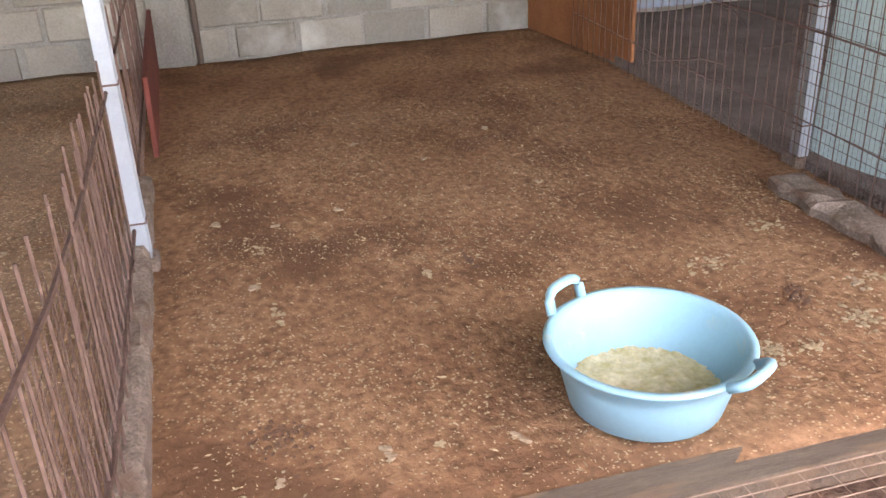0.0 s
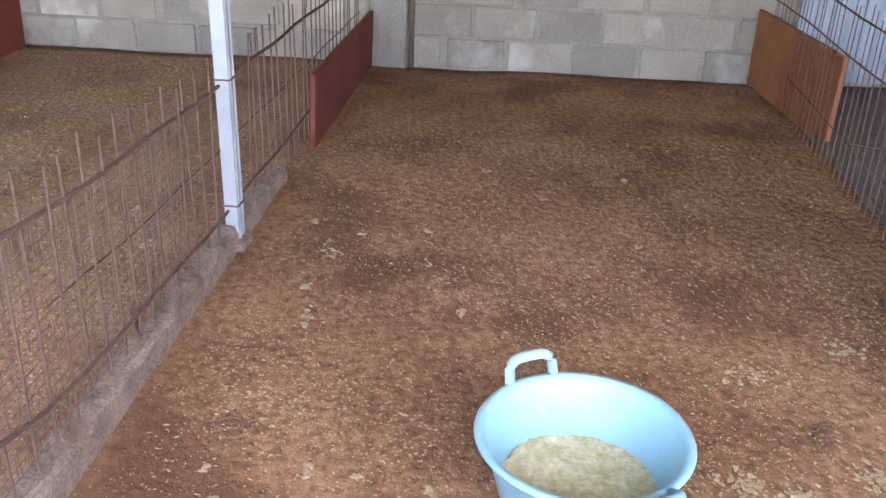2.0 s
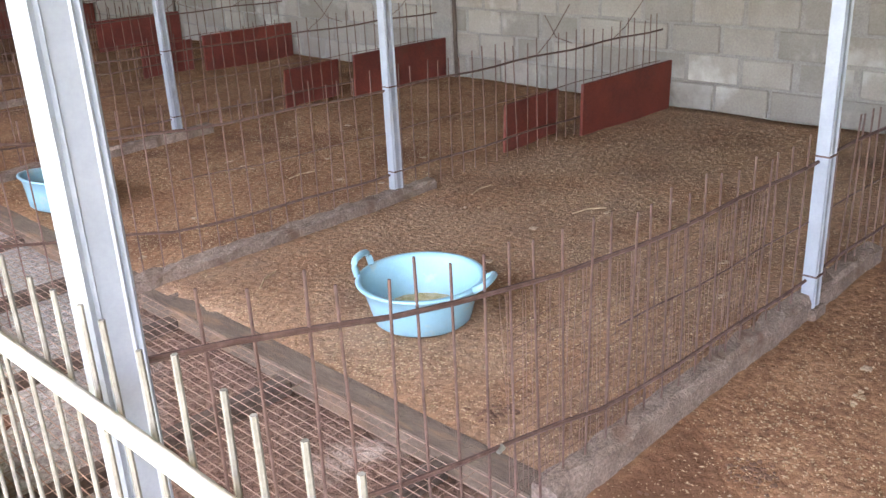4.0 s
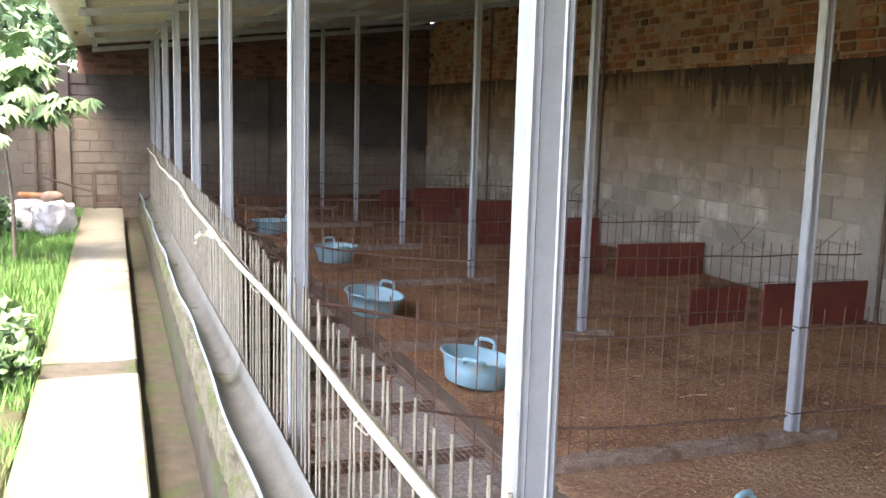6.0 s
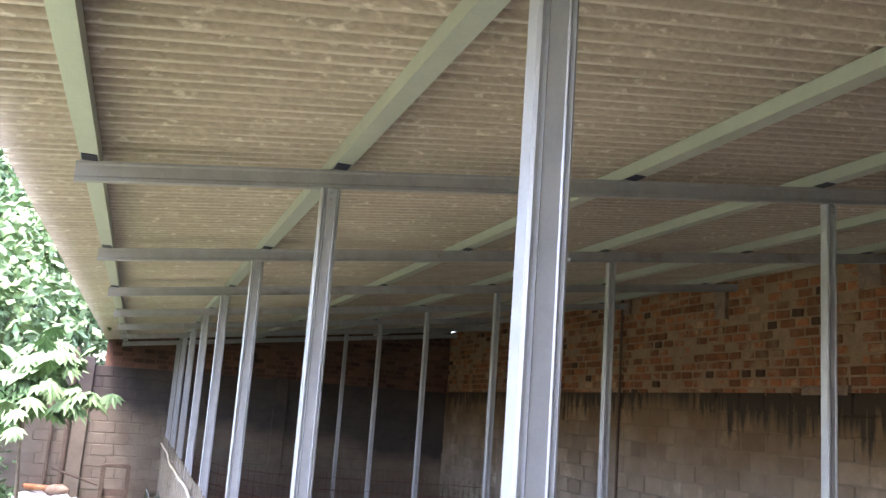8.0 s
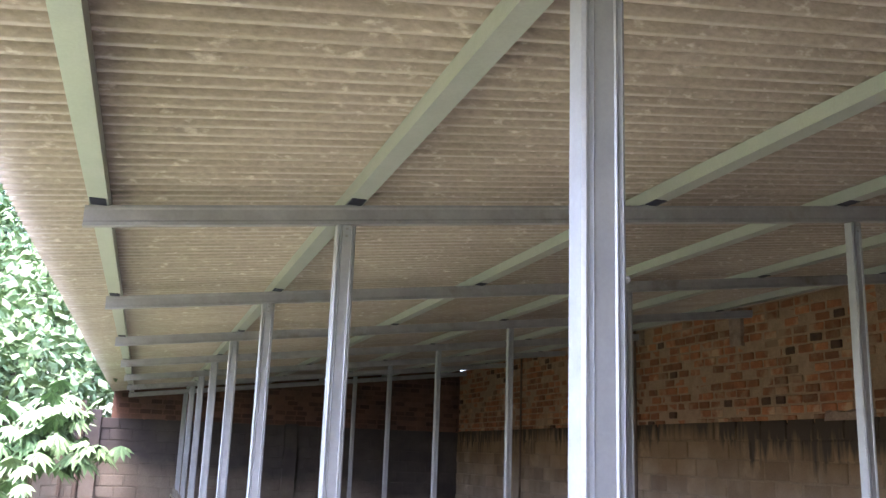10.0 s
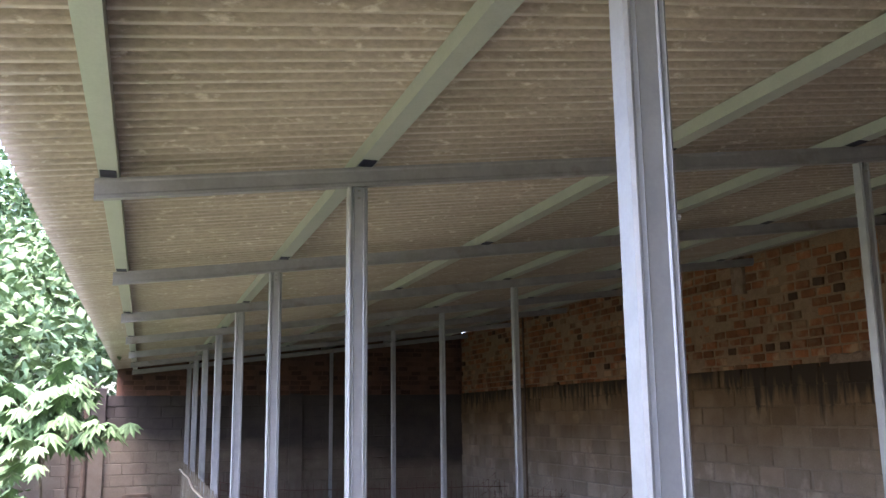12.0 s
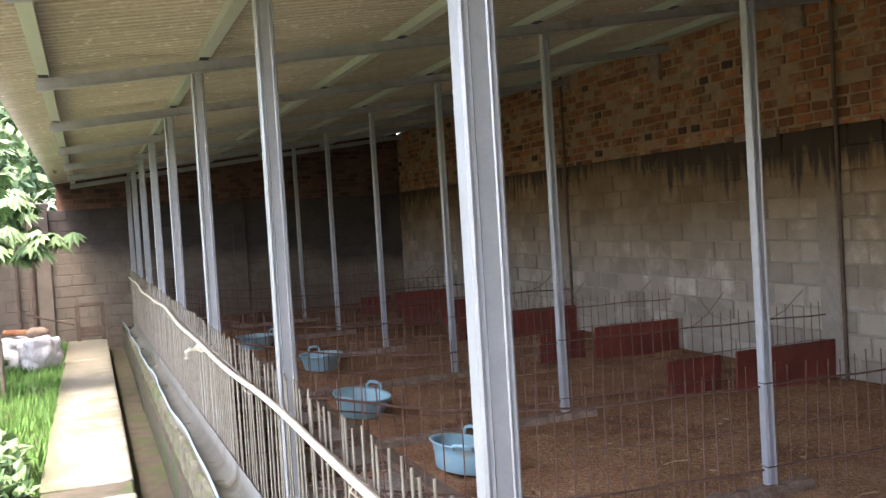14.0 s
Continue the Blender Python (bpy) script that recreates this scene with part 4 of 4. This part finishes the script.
for i, (x, y, h, c, m) in enumerate(((-4.2, 15.0, 3.2, 1.5, LEAF2), (-3.2, 18.6, 4.2, 1.8, LEAF2), (-5.8, 12.0, 4.4, 1.9, LEAF), (-6.8, 17.5, 5.5, 2.2, LEAF), (-4.4, 20.5, 5.8, 2.2, HAZE), (-9.5, 14.5, 6.0, 2.6, LEAF2),
                                       (-2.0, 23.0, 5.0, 2.2, HAZE), (-3.4, 22.0, 3.6, 1.9, HAZE), (-5.2, 24.0, 4.2, 2.2, HAZE))):
    tree(x, y, GZ, h, c, 4200, 0.25, 100 + i, "tall leafy garden tree in bright light", m, False, 0.10)

r = random.Random(21)
verts, faces = [], []
for i in range(26000):
    x = -1.20 - abs(r.gauss(0, 1.1))
    y = r.uniform(1.0, 15.6)
    if soft(x, y, 1.2, 2) < -0.45:
        continue
    z = PATHZ - 0.04 + 0.05 * soft(x, y, 0.8) - 0.01
    h, a = r.uniform(0.05, 0.16), r.uniform(0, 6.28)
    dx, dy, w = math.cos(a), math.sin(a), r.uniform(0.004, 0.009)
    k = len(verts)
    verts += [(x - dy * w, y + dx * w, z), (x + dy * w, y - dx * w, z), (x + dx * h * 0.5, y + dy * h * 0.5, z + h)]
    faces.append((k, k + 1, k + 2))
tagged(new("grass", mesh_of("grass", verts, faces, GRASS)), "bright green grass growing up to the path", "grass", kind="stuff")
for i, (x, y, a) in enumerate(((-1.72, 4.3, 8), (-2.1, 5.6, 40))):
    b = part("old_log", tube([(-0.5, 0, 0), (0, 0.04, 0.01), (0.5, 0, 0)], 0.055, 8), OLDWOOD)
    b.matrix_world = pose(x, y, GZ + 0.07, 0, 0, a + 90)
    tagged(b, "short dark log lying in the weeds", "log", "garden logs")

# ---- courses of the back wall ----
def course_rows(y0, y1, z0, z1, length, height, gap, seed, rough=0.006):
    r = random.Random(seed)
    out = []
    row, z = 0, z0
    while z + height * 0.6 < z1:
        y = y0 - (length / 2 if row % 2 else 0) + r.uniform(-0.04, 0.04)
        while y < y1:
            out.append((y + length / 2, z + height / 2, r.uniform(-0.004, 0.008) * (1 + rough * 60), r.gauss(0, rough), r.random()))
            y += length + gap * r.uniform(0.6, 1.2 + rough * 40)
        z += height + gap
        row += 1
    return out


def brick_mesh(name, length, height, depth, material, seed):
    bm = box((0, -length / 2, -height / 2), (depth, length / 2, height / 2), 0.008)
    for v in bm.verts:
        v.co += Vector((0.004, 0.004, 0.003)) * noise.noise(v.co * 17 + Vector((seed, 0, 0)))
    return finish(bm, name, material)


def lay(owner, name, rows, length, height, depth, x, near, piece_mat, rest_mat, stuff_label):
    meshes = [brick_mesh(name, length, height, depth, piece_mat, s) for s in range(4)]
    made, verts, faces = 0, [], []
    proto = []
    for s in range(3):
        bm = box((0, -length / 2, -height / 2), (depth, length / 2, height / 2), 0.008)
        bm.verts.ensure_lookup_table()
        for i, v in enumerate(bm.verts):
            v.index = i
        proto.append(([v.co.copy() for v in bm.verts], [[v.index for v in fc.verts] for fc in bm.faces]))
        bm.free()
    for y, z, dx, turn, q in rows:
        if near[0] < y < near[1] and made < 300:
            ob = new(name, meshes[made % 4])
            ob.parent = owner
            ob.location, ob.rotation_euler = (x + dx, y, z), (turn, 0, turn)
            ob.scale = (1, 0.90 + 0.13 * q, 0.95 + 0.07 * q)
            made += 1
        else:
            vs, fs = proto[int(q * 2.99)]
            k = len(verts)
            sy = 0.93 + 0.1 * q
            verts += [(x + dx + c.x, y + c.y * sy + turn * c.z, z + c.z) for c in vs]
            faces += [tuple(k + i for i in fc) for fc in fs]
    ob = new(name + "_courses", mesh_of(name, verts, faces, rest_mat))
    ob.parent = owner
    tagged(ob, stuff_label, kind="stuff")


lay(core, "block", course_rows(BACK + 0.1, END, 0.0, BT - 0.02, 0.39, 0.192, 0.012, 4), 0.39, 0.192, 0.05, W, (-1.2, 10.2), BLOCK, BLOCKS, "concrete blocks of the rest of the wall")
brick_rows = [b for b in course_rows(BACK + 0.1, END, BT, BRICKTOP - 0.01, 0.200, 0.078, 0.019, 6, 0.018)]
# dark bricks painted as the shade in holes where bricks are missing
hole_rows = [b for b in brick_rows if b[4] < 0.04]
brick_rows = [b for b in brick_rows if b[4] > 0.10]
lay(upper, "burnt_brick", [(y, z, d - 0.012, t, q * 9) for y, z, d, t, q in hole_rows], 0.150, 0.078, 0.04, W + 0.026, (4.3, 9.3), HOLEDARK, HOLEDARK, "dark bricks standing in for shaded holes in the rest of the wall")
lay(upper, "brick", brick_rows, 0.200, 0.078, 0.04, W + 0.026, (4.3, 9.3), BRICK, BRICKS, "clay bricks of the rest of the wall")
for i, (y, z0, z1, w) in enumerate(((7.12, 3.04, 3.45, 0.10), (4.92, 3.16, 3.45, 0.13), (9.2, 3.25, 3.44, 0.08), (5.5, 2.21, 2.3, 0.3))):
    bm = rough_bar(-w, w, -0.03, 0.03, 0, z1 - z0, i + 5.0, 0.03)
    b = part("plaster_lump", bm, CONC)
    b.matrix_world = pose(W + 0.02, y, z0, 0, 0, 90)
    tagged(b, "grey lump of old plaster stuck on the bricks", "plaster", "plaster lumps")
rows = course_rows(-8.9, W, -0.2, 2.21, 0.39, 0.19, 0.012, 9)
verts, faces = [], []
endw = bpy.data.objects["wall_end"]
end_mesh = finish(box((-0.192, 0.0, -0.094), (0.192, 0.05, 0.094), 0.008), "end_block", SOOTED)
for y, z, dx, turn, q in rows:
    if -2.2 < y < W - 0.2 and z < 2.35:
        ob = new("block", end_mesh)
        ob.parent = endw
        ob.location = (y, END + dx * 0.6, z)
        continue
    k = len(verts)
    for cx in (y - 0.19, y + 0.19):
        for cz in (z - 0.094, z + 0.094):
            verts += [(min(cx, W - 0.01), END + dx * 0.6, cz), (min(cx, W - 0.01), END + 0.05, cz)]
    faces += [(k, k + 2, k + 6, k + 4), (k, k + 1, k + 3, k + 2), (k + 4, k + 6, k + 7, k + 5), (k + 2, k + 3, k + 7, k + 6), (k, k + 4, k + 5, k + 1)]
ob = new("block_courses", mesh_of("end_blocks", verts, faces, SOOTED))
ob.parent = endw
tagged(ob, "smoke-stained concrete blocks of the end wall", kind="stuff")
verts, faces = [], []
for y, z, dx, turn, q in course_rows(-1.1, W, 2.22, 3.4, 0.185, 0.076, 0.017, 12):
    k = len(verts)
    for cx in (y - 0.092, y + 0.092):
        for cz in (z - 0.038, z + 0.038):
            verts += [(min(cx, W - 0.01), END + 0.012 + dx * 0.6, cz), (min(cx, W - 0.01), END + 0.05, cz)]
    faces += [(k, k + 2, k + 6, k + 4), (k, k + 1, k + 3, k + 2), (k + 4, k + 6, k + 7, k + 5), (k + 2, k + 3, k + 7, k + 6), (k, k + 4, k + 5, k + 1)]
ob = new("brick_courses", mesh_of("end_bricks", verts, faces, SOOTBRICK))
ob.parent = bpy.data.objects["wall_end_upper"]
tagged(ob, "smoke-darkened clay bricks of the gable", kind="stuff")
